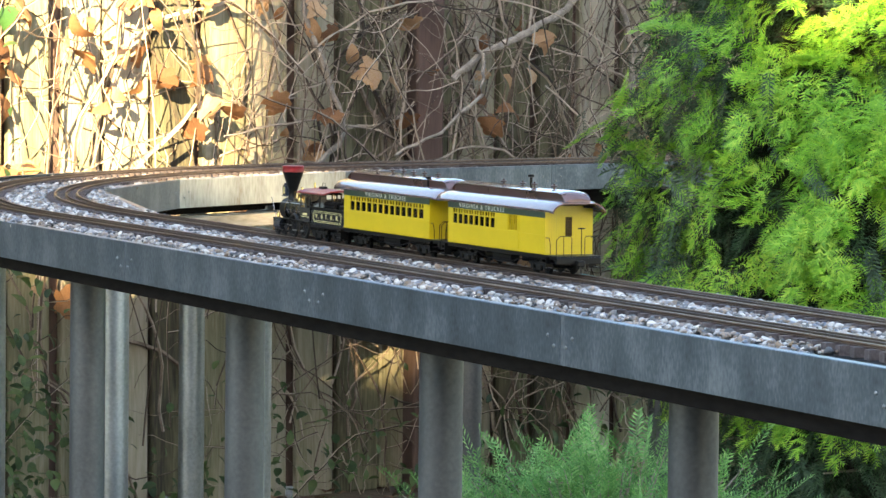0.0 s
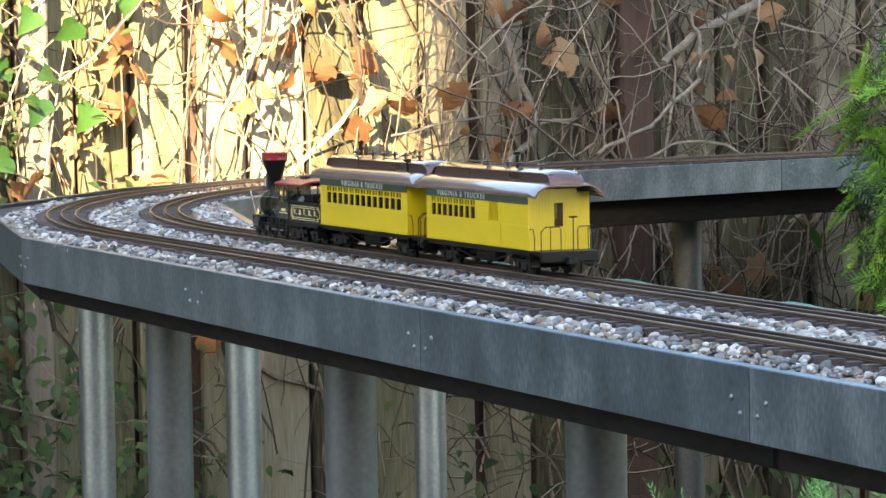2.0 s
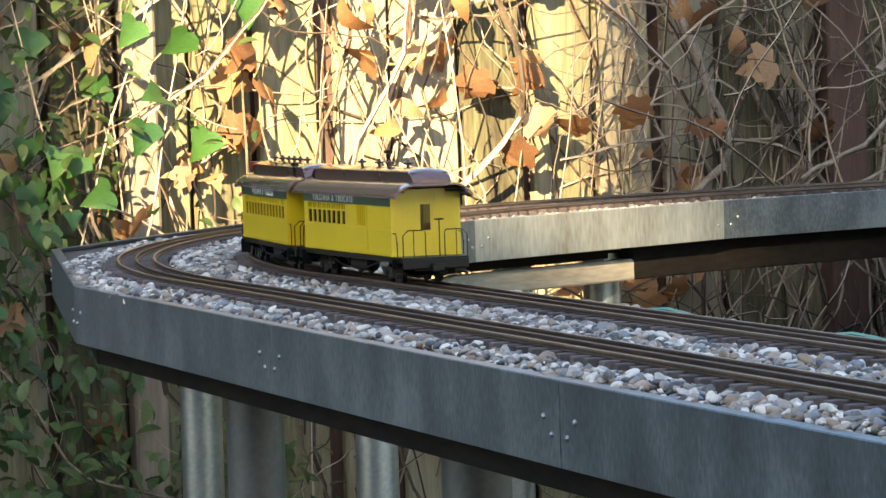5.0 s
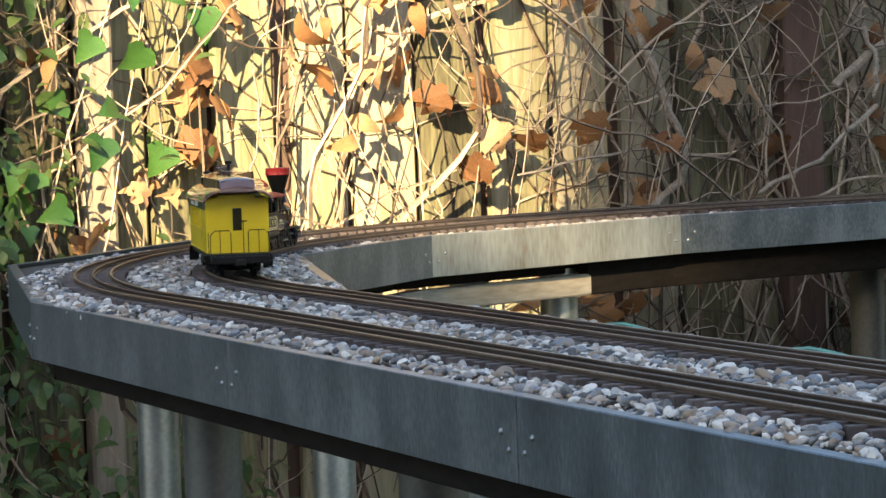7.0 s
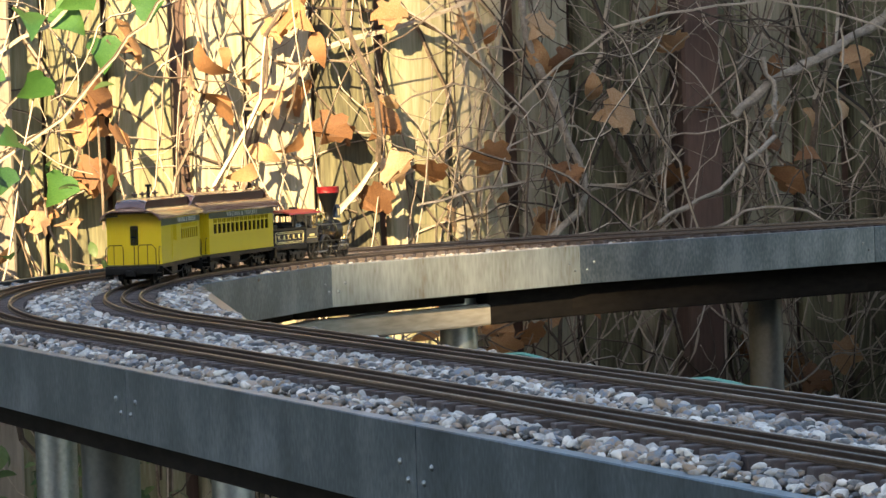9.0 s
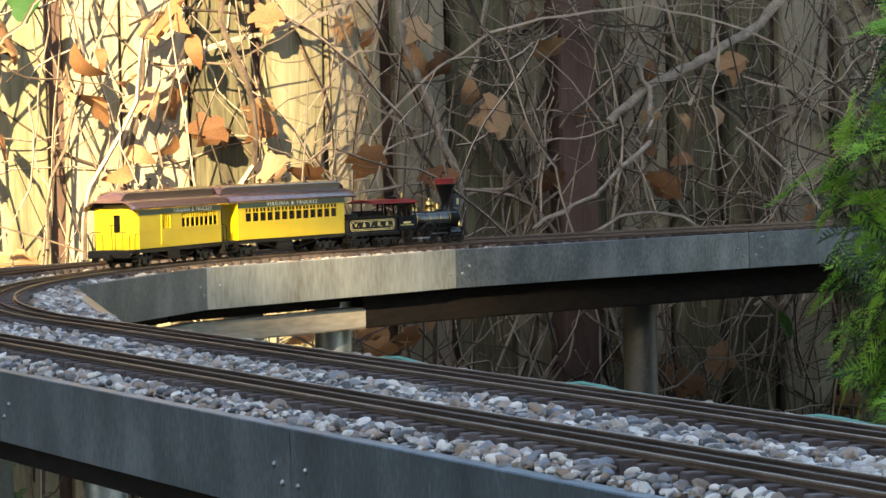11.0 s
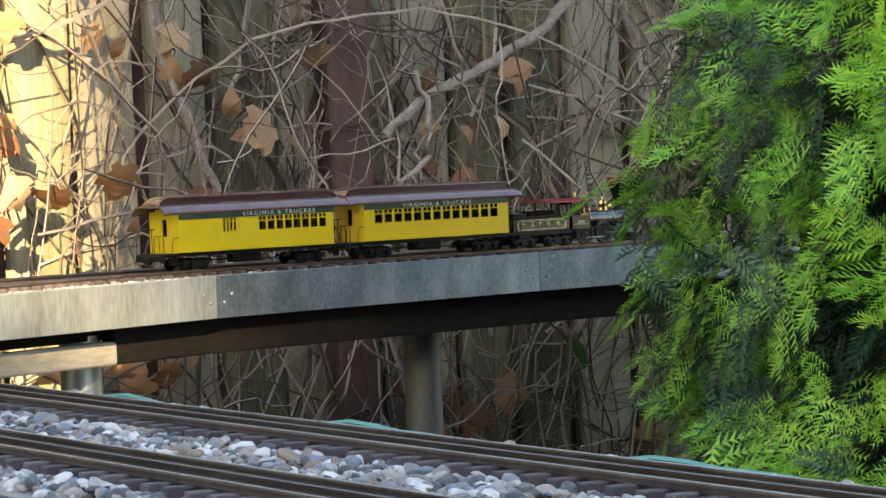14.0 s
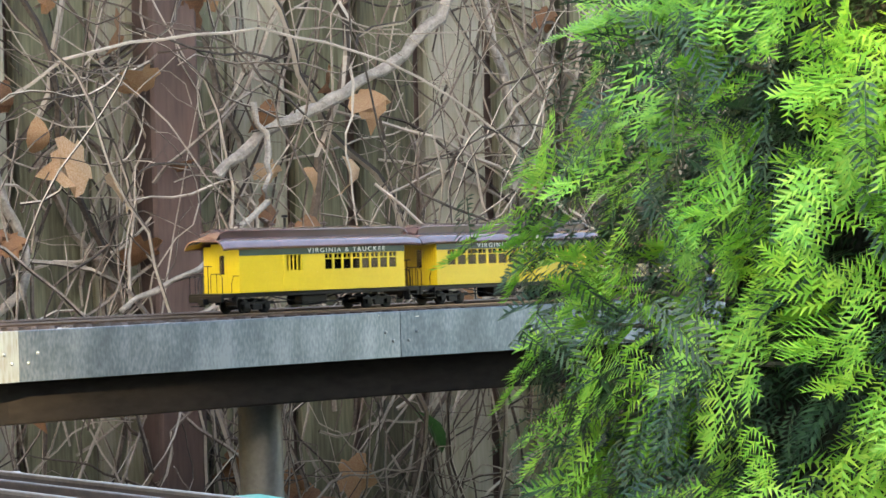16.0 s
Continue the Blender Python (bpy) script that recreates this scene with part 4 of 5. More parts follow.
    part("roof_vent", Shape().box(-0.046, -0.036, -0.004, 0.004, 0.0575, 0.0605, c=0.0006).tube([(-0.054, 0.004, 0.0575), (-0.054, 0.004, 0.065), (-0.047, 0.004, 0.065), (-0.047, 0.004, 0.0575)], 0.0004, 5), M_BLACK, lo)
    frame_ = Shape().box(-0.049, 0.040, -0.0085, 0.0085, 0.0095, 0.0185, c=0.0008).box(-0.049, 0.0420, -0.0225, -0.0150, 0.0195, 0.0207).box(-0.049, 0.0420, 0.0150, 0.0225, 0.0195, 0.0207)
    part("frame", frame_, M_BLACK, lo, "black frame and running boards")
    for sd in (-1, 1):
        part("cylinder", Shape().lathe([(0.0015, 0.022), (0.0056, 0.0222), (0.0056, 0.0365), (0.0015, 0.0368)], 16, pose(0, sd * 0.0195, 0.0128) @ cyl).box(0.0235, 0.0355, *sorted((sd * 0.013, sd * 0.0235)), 0.0170, 0.0195, c=0.0006), M_GLOSS, lo, "black cylinder", smooth=True)
        part("piston_rod", Shape().tube([(0.024, sd * 0.0195, 0.0135), (-0.004, sd * 0.0195, 0.0135)], 0.0007, 6).tube([(-0.0035, sd * 0.0212, 0.0085), (-0.0300, sd * 0.0212, 0.0085)], 0.0009, 6), M_STEEL, lo, "bright steel rods", smooth=True)
        part("firebox_bracket", Shape().box(-0.0190, -0.0145, *sorted((sd * 0.0135, sd * 0.0165)), 0.0100, 0.0200, c=0.0008), M_BRASS, lo)
        part("handrail", Shape().tube([(-0.024, sd * 0.0135, 0.0385), (0.038, sd * 0.0135, 0.0385)], 0.0004, 5), M_STEEL, lo)
        part("nameplate", Shape().box(-0.046, -0.028, *sorted((sd * 0.0235, sd * 0.0239)), 0.0255, 0.0262).box(-0.042, -0.032, *sorted((sd * 0.0235, sd * 0.0239)), 0.0275, 0.0300), M_GOLD, lo, "gold-lined cab panel")
        for x in (0.0240, 0.0400):
            spoked("pilot_wheel", 0.0062, 8, 0.0026, M_WHEEL, lo, "dark spoked pilot wheel", at=Matrix.Translation((x, sd * 0.0148, 0.0066)) @ pose(0, 0, 0, -90 * sd))
    # pilot and flag staffs
    pilot = Shape().box(0.0375, 0.0410, -0.0230, 0.0230, 0.0140, 0.0200, c=0.0008)
    for i in range(11):
        y = (i - 5) * 0.0036
        tip = 0.0530 - abs(y) * 0.45
        pilot.tube([(0.0415, y, 0.0165), (tip, y * 0.55, 0.0025)], 0.0008, 5)
    pilot.tube([(0.044, -0.012, 0.0025), (0.0535, 0, 0.0025), (0.044, 0.012, 0.0025)], 0.001, 5)
    part("cowcatcher", pilot, M_BLACK, lo, "black slatted cowcatcher")
    for sd in (-1, 1):
        part("flag_staff", Shape().tube([(0.0395, sd * 0.019, 0.020), (0.0440, sd * 0.0235, 0.0440)], 0.0006, 5), M_STEEL, lo)
        part("lantern", Shape().lathe([(0.0022, 0.020), (0.0022, 0.0245), (0.0012, 0.026), (0.0005, 0.028)], 10, pose(0.0395, sd * 0.016, 0)), M_BRASS, lo, smooth=True)
    drivers = []
    for sd in (-1, 1):
        for x in DRIVER_X:
            drivers.append((spoked("driving_wheel", DRIVER_R, 14, 0.003, M_WHEEL, lo, "dark spoked steel driving wheel"), x, sd))
    return lo, drivers


def build_tender():
    te = tagged(new("tender"), "black model tender with gold-lined lettered sides", "tender")
    sh = Shape().box(-0.0385, 0.0385, -0.0245, 0.0245, 0.0195, 0.0365, c=0.0012)
    part("tank", sh, M_GLOSS, te, "gloss black tank")
    rim = Shape()
    for a in ((-0.0395, 0.0395, -0.0255, -0.0240), (-0.0395, 0.0395, 0.0240, 0.0255), (-0.0395, -0.0380, -0.0255, 0.0255)):
        rim.box(a[0], a[1], a[2], a[3], 0.0362, 0.0385)
    part("coping", rim, M_BLACK, te)
    part("underframe", Shape().box(-0.0410, 0.0410, -0.0250, 0.0250, 0.0150, 0.0192, c=0.0008), M_BLACK, te)
    wood = Shape()
    rnd = random.Random(2)
    for i in range(12):
        y, z = (i % 6 - 2.5) * 0.005, 0.0385 + 0.004 * (i // 6)
        wood.lathe([(0.0023, -0.012), (0.0023, 0.012)], 7, pose(0.012 + rnd.uniform(-0.002, 0.002), y, z) @ pose(0, 0, 0, 0, 90, rnd.uniform(-6, 6)))
    part("firewood", wood, M_BEAM, te, "dark stacked fuel wood")
    part("tool_box", Shape().box(-0.034, -0.016, -0.018, 0.018, 0.0362, 0.0425, c=0.001), M_BLACK, te)
    for sd, rot in SIDE:
        ya, yb = sorted((sd * 0.0245, sd * 0.0248))
        lines = Shape()
        for g in (0.0, 0.0016):
            x0, x1, za, zb = -0.033 + g, 0.033 - g, 0.0215 + g, 0.0345 - g
            w = 0.0005
            lines.box(x0 + 0.003, x1 - 0.003, ya, yb, za, za + w).box(x0 + 0.003, x1 - 0.003, ya, yb, zb - w, zb).box(x0, x0 + w, ya, yb, za + 0.003, zb - 0.003).box(x1 - w, x1, ya, yb, za + 0.003, zb - 0.003)
            for cx, cz in ((x0, za), (x1 - 0.003, za), (x0, zb - 0.003), (x1 - 0.003, zb - 0.003)):
                s = 1 if (cx > 0) == (cz < 0.028) else -1
                mid = (cx + 0.0015, cz + 0.0015)
                lines.box(-0.0021, 0.0021, ya, yb, -w / 2, w / 2, Matrix.Translation((mid[0], 0, mid[1])) @ pose(0, 0, 0, 0, -45 * s))
        panel = part("gold_lining", lines, M_GOLD, te, "gold panel lining")
        letters("lettering", "V. & T. R. R.", 0.0064, M_GOLD, te, Matrix.Translation((0, sd * 0.0248, 0.0282)) @ pose(0, 0, 0, 90, 0, rot), "gold lettering")
    for e in (-1, 1):
        build_truck(te, e * 0.0225)
    return te


LONG, WIDE, HIGH = 1.23, 0.86, 0.95
ROUND = ("smokestack", "stack_band", "dome", "bell", "whistle", "brake_wheel", "roof_vent", "lantern")


def lengthen(thing, k, half=1.0):
    """Draws a vehicle out to its true length: what is round stays round and only moves along, and end platforms stay short."""
    def drawn(x):
        return math.copysign(min(abs(x), half) * k + max(abs(x) - half, 0) * 0.85, x)

    for ob in [thing] + thing.children_recursive:
        if ob.type != "MESH":
            continue
        m = ob.matrix_basis
        wheel = ob.name.split(".")[0] in ("wheel", "axle", "pilot_wheel", "driving_wheel")
        if ob.parent and ob.parent.name.split(".")[0] in ("pilot_wheel", "driving_wheel", "wheel"):
            continue
        if wheel or m != Matrix.Identity(4):
            ob.matrix_basis = Matrix.Translation((drawn(m.translation.x) - m.translation.x, m.translation.y * (WIDE - 1), max(m.translation.z - 0.0185, 0) * (HIGH - 1) if half < 1.0 else 0)) @ m
            if ob.name.startswith("lettering"):
                ob.matrix_basis = ob.matrix_basis @ Matrix.Diagonal((k * 1.2, 1.12, 1, 1))
            continue
        if ob.data.users > 1:
            continue
        xs = [v.co.x for v in ob.data.vertices]
        mid = (min(xs) + max(xs)) / 2
        for v in ob.data.vertices:
            v.co.x = v.co.x + drawn(mid) - mid if ob.name.split(".")[0] in ROUND else drawn(v.co.x)
            v.co.y *= WIDE
            if half < 1.0 and v.co.z > 0.0185:
                v.co.z = 0.0185 + (v.co.z - 0.0185) * HIGH


# ---- plants ----
def leaf_form(kind, bend=0.25):
    """A lobed leaf in the xy plane, stalk at the origin, tip at y = 1, folded along its midrib."""
    if kind == "ivy":
        edge = [(0.0, 0.06), (0.16, -0.02), (0.36, 0.02), (0.52, 0.22), (0.40, 0.36), (0.30, 0.52), (0.17, 0.76), (0.0, 1.0)]
    elif kind == "maple":
        edge = [(0.0, 0.05), (0.20, -0.06), (0.42, 0.0), (0.36, 0.14), (0.60, 0.34), (0.62, 0.56), (0.40, 0.50), (0.36, 0.70), (0.22, 0.68), (0.12, 0.88), (0.0, 1.0)]
    else:
        edge = [(0.0, 0.0), (0.14, 0.10), (0.24, 0.30), (0.25, 0.52), (0.16, 0.78), (0.0, 1.0)]
    v, f = [], []
    n = len(edge)
    for y in np.linspace(0.06, 1.0, n):
        v.append((0, y, -bend * (y - 0.4) ** 2))
    for sd in (-1, 1):
        o = len(v)
        for i, (x, y) in enumerate(edge):
            v.append((sd * x, y, 0.35 * x - bend * (y - 0.4) ** 2 - 0.5 * bend * x * x))
        for i in range(n - 1):
            q = (i, i + 1, o + i + 1, o + i)
            f.append(q if sd < 0 else q[::-1])
    return v, f


def frond_form(pairs, length, needle, width, droop):
    """A flat spray: a stalk along x with a rank of needles on either side."""
    v, f = [], []
    for i in range(pairs):
        k = i / (pairs - 1)
        x, z = k * length * 0.9, -droop * k * k * length
        ln = needle * (0.62 + 0.6 * k - 0.75 * max(k - 0.62, 0) / 0.38 * 0.75)
        for sd in (-1, 1):
            ang = sd * (1.12 - 0.42 * k)
            dx, dy = math.cos(ang), math.sin(ang)
            px, py = -dy * width, dx * width
            o = len(v)
            lift = 0.14 * ln * (1 if i % 2 else 0.4)
            v += [(x - px * 0.5, -py * 0.5, z), (x + dx * ln * 0.55 - px, dy * ln * 0.55 - py, z + lift), (x + dx * ln, dy * ln, z + lift * 0.6), (x + dx * ln * 0.55 + px, dy * ln * 0.55 + py, z + lift)]
            f.append((o, o + 1, o + 2, o + 3))
    o = len(v)
    v += [(0, -0.0006, 0.0), (length, -0.0003, -droop * length), (length, 0.0003, -droop * length), (0, 0.0006, 0.0)]
    f.append((o, o + 1, o + 2, o + 3))
    return v, f


def spray_form(pairs, length, twig, needle, width, droop):
    """A flat yew spray: twigs to both sides of a stem, each with two rows of needles and a pointed tip."""
    v, f = [], []

    def twig_at(x, y, z, ang, ln, count):
        dx, dy = math.cos(ang), math.sin(ang)
        for i in range(count):
            k = (i + 0.5) / count
            px, py, pz = x + dx * ln * k, y + dy * ln * k, z - droop * 0.5 * ln * k * k
            nl = needle * (1.0 - 0.35 * k)
            for sd in (-1, 1):
                a = ang + sd * (1.0 - 0.45 * k)
                ex, ey = math.cos(a), math.sin(a)
                o = len(v)
                v.extend([(px - dx * width, py - dy * width, pz), (px + ex * nl, py + ey * nl, pz + 0.16 * nl), (px + dx * width, py + dy * width, pz)])
                f.append((o, o + 1, o + 2))
        o = len(v)
        v.extend([(x - dy * 0.0007, y + dx * 0.0007, z + 0.0006), (x + dx * ln * 1.12, y + dy * ln * 1.12, z - droop * 0.5 * ln), (x + dy * 0.0007, y - dx * 0.0007, z + 0.0006)])
        f.append((o, o + 1, o + 2))

    for i in range(pairs):
        k = i / pairs
        for sd in (-1, 1):
            twig_at(k * length, 0, -droop * k * k * length, sd * (0.95 - 0.35 * k), twig * (1 - 0.45 * k), 5)
    twig_at(length * 0.8, 0, -droop * 0.64 * length, 0.0, length * 0.4, 6)
    return v, f


def frame_from(x_axis, up, size, at):
    x = np.array(x_axis) / np.linalg.norm(x_axis)
    y = np.cross(up, x)
    y /= np.linalg.norm(y) + 1e-9
    z = np.cross(x, y)
    return np.column_stack([x * size, y * size, z * size, at])


BUSH_C, BUSH_R = np.array([1.355, 4.30, 0.607]), np.array([0.64, 0.60, 0.85])


def build_yew():
    yew = tagged(new("yew_bush"), "dense clipped yew bush with bright yellow-green new sprays", "bush")
    rnd = np.random.default_rng(5)
    trunk = Shape().tube([(1.36, 4.32, -0.02), (1.33, 4.30, 0.25), (1.38, 4.29, 0.6), (1.35, 4.30, 1.1)], [0.05, 0.042, 0.03, 0.012], 10)
    part("trunk", trunk, M_BARK, yew, "brown woody trunk", smooth=True)
    fresh, old = [], []
    for i in range(150):
        a, z = rnd.uniform(0, 2 * math.pi), rnd.uniform(0.1, 1.25)
        base = np.array([1.35, 4.30, max(z - 0.12, 0.06)])
        d = np.array([math.cos(a), math.sin(a), 0])
        h = math.sqrt(max(0.05, 1 - ((z - BUSH_C[2]) / BUSH_R[2]) ** 2))
        end = np.array([BUSH_C[0] + d[0] * BUSH_R[0] * h * 0.92, BUSH_C[1] + d[1] * BUSH_R[1] * h * 0.92, z])
        mid = (base + end) / 2 + np.array([0, 0, 0.03]) + rnd.normal(0, 0.02, 3)
        part("limb", Shape().tube([base, mid, end], [0.007, 0.0045, 0.0015], 5), M_BARK, yew)
    # a filler shell, near-black to stand for the shade inside the bush
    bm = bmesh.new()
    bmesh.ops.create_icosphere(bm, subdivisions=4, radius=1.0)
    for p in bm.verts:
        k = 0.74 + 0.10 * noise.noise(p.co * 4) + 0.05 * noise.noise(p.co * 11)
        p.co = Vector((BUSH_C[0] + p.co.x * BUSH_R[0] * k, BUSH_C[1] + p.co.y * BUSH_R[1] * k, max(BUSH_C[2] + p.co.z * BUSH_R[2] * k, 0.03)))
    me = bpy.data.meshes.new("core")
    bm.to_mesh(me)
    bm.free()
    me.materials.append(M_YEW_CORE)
    part("core", me, None, yew, "filler shell, coloured near-black for the bush's shaded inside")
    n = 21000
    for i in range(n):
        u = rnd.normal(0, 1, 3)
        u /= np.linalg.norm(u)
        if u[1] > 0.35:
            continue
        lump = 1 + 0.11 * noise.noise((u[0] * 3.2, u[1] * 3.2, u[2] * 4.5)) + 0.09 * noise.noise((u[0] * 8, u[1] * 8, u[2] * 9))
        deep = rnd.random()
        r = lump * (1.0 - 0.24 * deep ** 1.2)
        p = BUSH_C + u * BUSH_R * r
        if p[2] < 0.06 or p[2] > 1.5:
            continue
        out = u / BUSH_R
        out /= np.linalg.norm(out)
        ax = out * 0.55 + np.array([0.12, 0, -0.34]) + rnd.normal(0, 0.34, 3)
        up = out * 0.8 + np.array([0, 0, 0.6]) + rnd.normal(0, 0.2, 3)
        # dark sprays are old growth, and by noise they colour in shaded gaps
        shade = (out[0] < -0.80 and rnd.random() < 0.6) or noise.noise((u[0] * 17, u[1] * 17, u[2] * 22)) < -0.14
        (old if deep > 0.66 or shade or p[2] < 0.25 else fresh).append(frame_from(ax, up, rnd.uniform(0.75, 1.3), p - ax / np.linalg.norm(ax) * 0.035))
    v, f = spray_form(4, 0.056, 0.030, 0.0125, 0.0021, 0.35)
    tagged(part("fresh_foliage", fast_mesh("fresh_foliage", *scatter(v, f, fresh), M_YEW), None, yew, "bright yellow-green feathery sprays"), kind="stuff")
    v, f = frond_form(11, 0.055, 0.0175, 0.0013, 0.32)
    tagged(part("old_foliage", fast_mesh("old_foliage", *scatter(v, f, old), M_YEW_DARK), None, yew, "dark sprays: old inner growth, and gaps coloured as shade"), kind="stuff")


def build_juniper():
    ju = tagged(new("juniper_shrub"), "low spreading green juniper under the trestle", "shrub")
    rnd = np.random.default_rng(8)
    c = np.array([0.50, 2.05 * DEEP, 0.02])
    stems, ms = Shape(), []
    for i in range(260):
        a = rnd.uniform(0, 2 * math.pi)
        reach = rnd.uniform(0.05, 0.34)
        top = c + np.array([math.cos(a) * reach, math.sin(a) * reach * 0.7, 0.20 + rnd.uniform(0.0, 0.14) - 0.25 * (reach / 0.34) ** 2 * 0.4])
        mid = (c + top) / 2 + np.array([0, 0, 0.05])
        stems.tube([c + rnd.normal(0, 0.02, 3) * (1, 1, 0), mid, top], [0.003, 0.002, 0.0008], 4)
        for k in range(7):
            q = 0.45 + 0.55 * k / 6
            p = mid * (1 - (q - 0.5) * 2) + top * ((q - 0.5) * 2) if q > 0.5 else mid
            ax = (top - mid) / np.linalg.norm(top - mid) * 0.8 + rnd.normal(0, 0.5, 3) + np.array([0, 0, 0.15])
            ms.append(frame_from(ax, np.array([0, 0, 1]) + rnd.normal(0, 0.4, 3), rnd.uniform(0.7, 1.2), p))
    tagged(part("stems", stems, M_BARK, ju), kind="stuff")
    v, f = frond_form(12, 0.07, 0.014, 0.0011, 0.1)
    tagged(part("foliage", fast_mesh("foliage", *scatter(v, f, ms), M_JUNIPER), None, ju, "feathery green foliage"), kind="stuff")


def wander(rnd, p, d, n, step, wob, keep=0.85):
    """Points of a stem that gropes over the fence: x along it, out from it, z up."""
    pts, p, d = [], np.array(p, float), np.array(d, float)
    for i in range(n):
        pts.append(tuple(on_fence(p[0], max(p[1], 0.012), p[2])))
        d = d * keep + rnd.normal(0, wob, 3) * np.array([1, 0.35, 1])
        d /= np.linalg.norm(d)
        p = p + d * step
        p[1] = min(max(p[1], 0.013), 0.14)
    return pts


def build_vines():
    rnd = np.random.default_rng(21)
    sh = Shape()
    for i in range(250):  # upright stems
        x = rnd.uniform(-1.1, 1.75) if i < 170 else rnd.uniform(0.3, 1.25)
        r = rnd.choice((0.0016, 0.0023, 0.0034, 0.0052), p=(0.33, 0.34, 0.22, 0.11))
        pts = wander(rnd, (x, rnd.uniform(0.015, 0.07), rnd.uniform(-0.02, 0.75)), (rnd.normal(0, 0.3), 0, 1), int(rnd.integers(14, 30)), 0.042, 0.17)
        sh.tube(pts, list(np.linspace(r, r * 0.55, len(pts))), 5)
    for i in range(860):  # thin tangle
        x = rnd.uniform(-1.1, 1.75) if i < 300 else rnd.uniform(0.2, 1.3)
        r = rnd.choice((0.0009, 0.0013, 0.0018, 0.0024), p=(0.3, 0.35, 0.25, 0.1))
        a = rnd.uniform(0, 2 * math.pi)
        pts = wander(rnd, (x, rnd.uniform(0.02, 0.11), rnd.uniform(0.02, 1.35)), (math.cos(a), 0.1, math.sin(a)), int(rnd.integers(8, 20)), 0.024, 0.27)
        sh.tube(pts, list(np.linspace(r, r * 0.4, len(pts))), 4)
    for i in range(45):  # straight dry stalks
        x = rnd.uniform(-0.8, 0.35)
        pts = wander(rnd, (x, rnd.uniform(0.05, 0.13), rnd.uniform(0.1, 0.8)), (rnd.normal(0, 0.35), 0, 1), int(rnd.integers(8, 16)), 0.05, 0.05, 0.97)
        sh.tube(pts, list(np.linspace(0.0018, 0.0009, len(pts))), 4)
    ob = part("vine_stems", sh, M_VINE, None, smooth=True)
    tagged(ob, "tangle of bare dry climbing vine stems on the fence", "vine", kind="stuff")
    # the thick old branch and its companions
    for pts, r0, r1 in (([(0.515, 0.09, 0.80), (0.56, 0.10, 0.845), (0.61, 0.10, 0.872), (0.68, 0.10, 0.905), (0.745, 0.10, 0.94), (0.79, 0.10, 0.985), (0.82, 0.10, 1.05), (0.86, 0.09, 1.18)], 0.0065, 0.0085),
                        ([(0.90, 0.08, 0.78), (0.90, 0.09, 0.86), (0.87, 0.09, 0.95), (0.85, 0.08, 1.08), (0.85, 0.08, 1.2)], 0.006, 0.005),
                        ([(0.24, 0.07, 0.62), (0.30, 0.08, 0.70), (0.27, 0.08, 0.80), (0.22, 0.07, 0.92), (0.23, 0.06, 1.1)], 0.006, 0.005),
                        ([(0.38, 0.11, 0.655), (0.46, 0.13, 0.70), (0.545, 0.13, 0.77), (0.56, 0.12, 0.83), (0.55, 0.10, 0.90)], 0.003, 0.004)):
        fine = []
        for a, b in zip(pts, pts[1:]):
            for k in range(4):
                q = k / 4
                p = [u * (1 - q) + w * q for u, w in zip(a, b)]
                fine.append(on_fence(p[0] + rnd.normal(0, 0.0025), p[1], p[2] + rnd.normal(0, 0.0025)))
        ob = part("old_branch", Shape().tube(fine, list(np.linspace(r0, r1, len(fine)) * (1 + 0.12 * rnd.standard_normal(len(fine)))), 9), M_BARK, None, smooth=True)
        tagged(ob, "thick rough-barked old vine branch crossing the fence", "branch", "old vine branches")


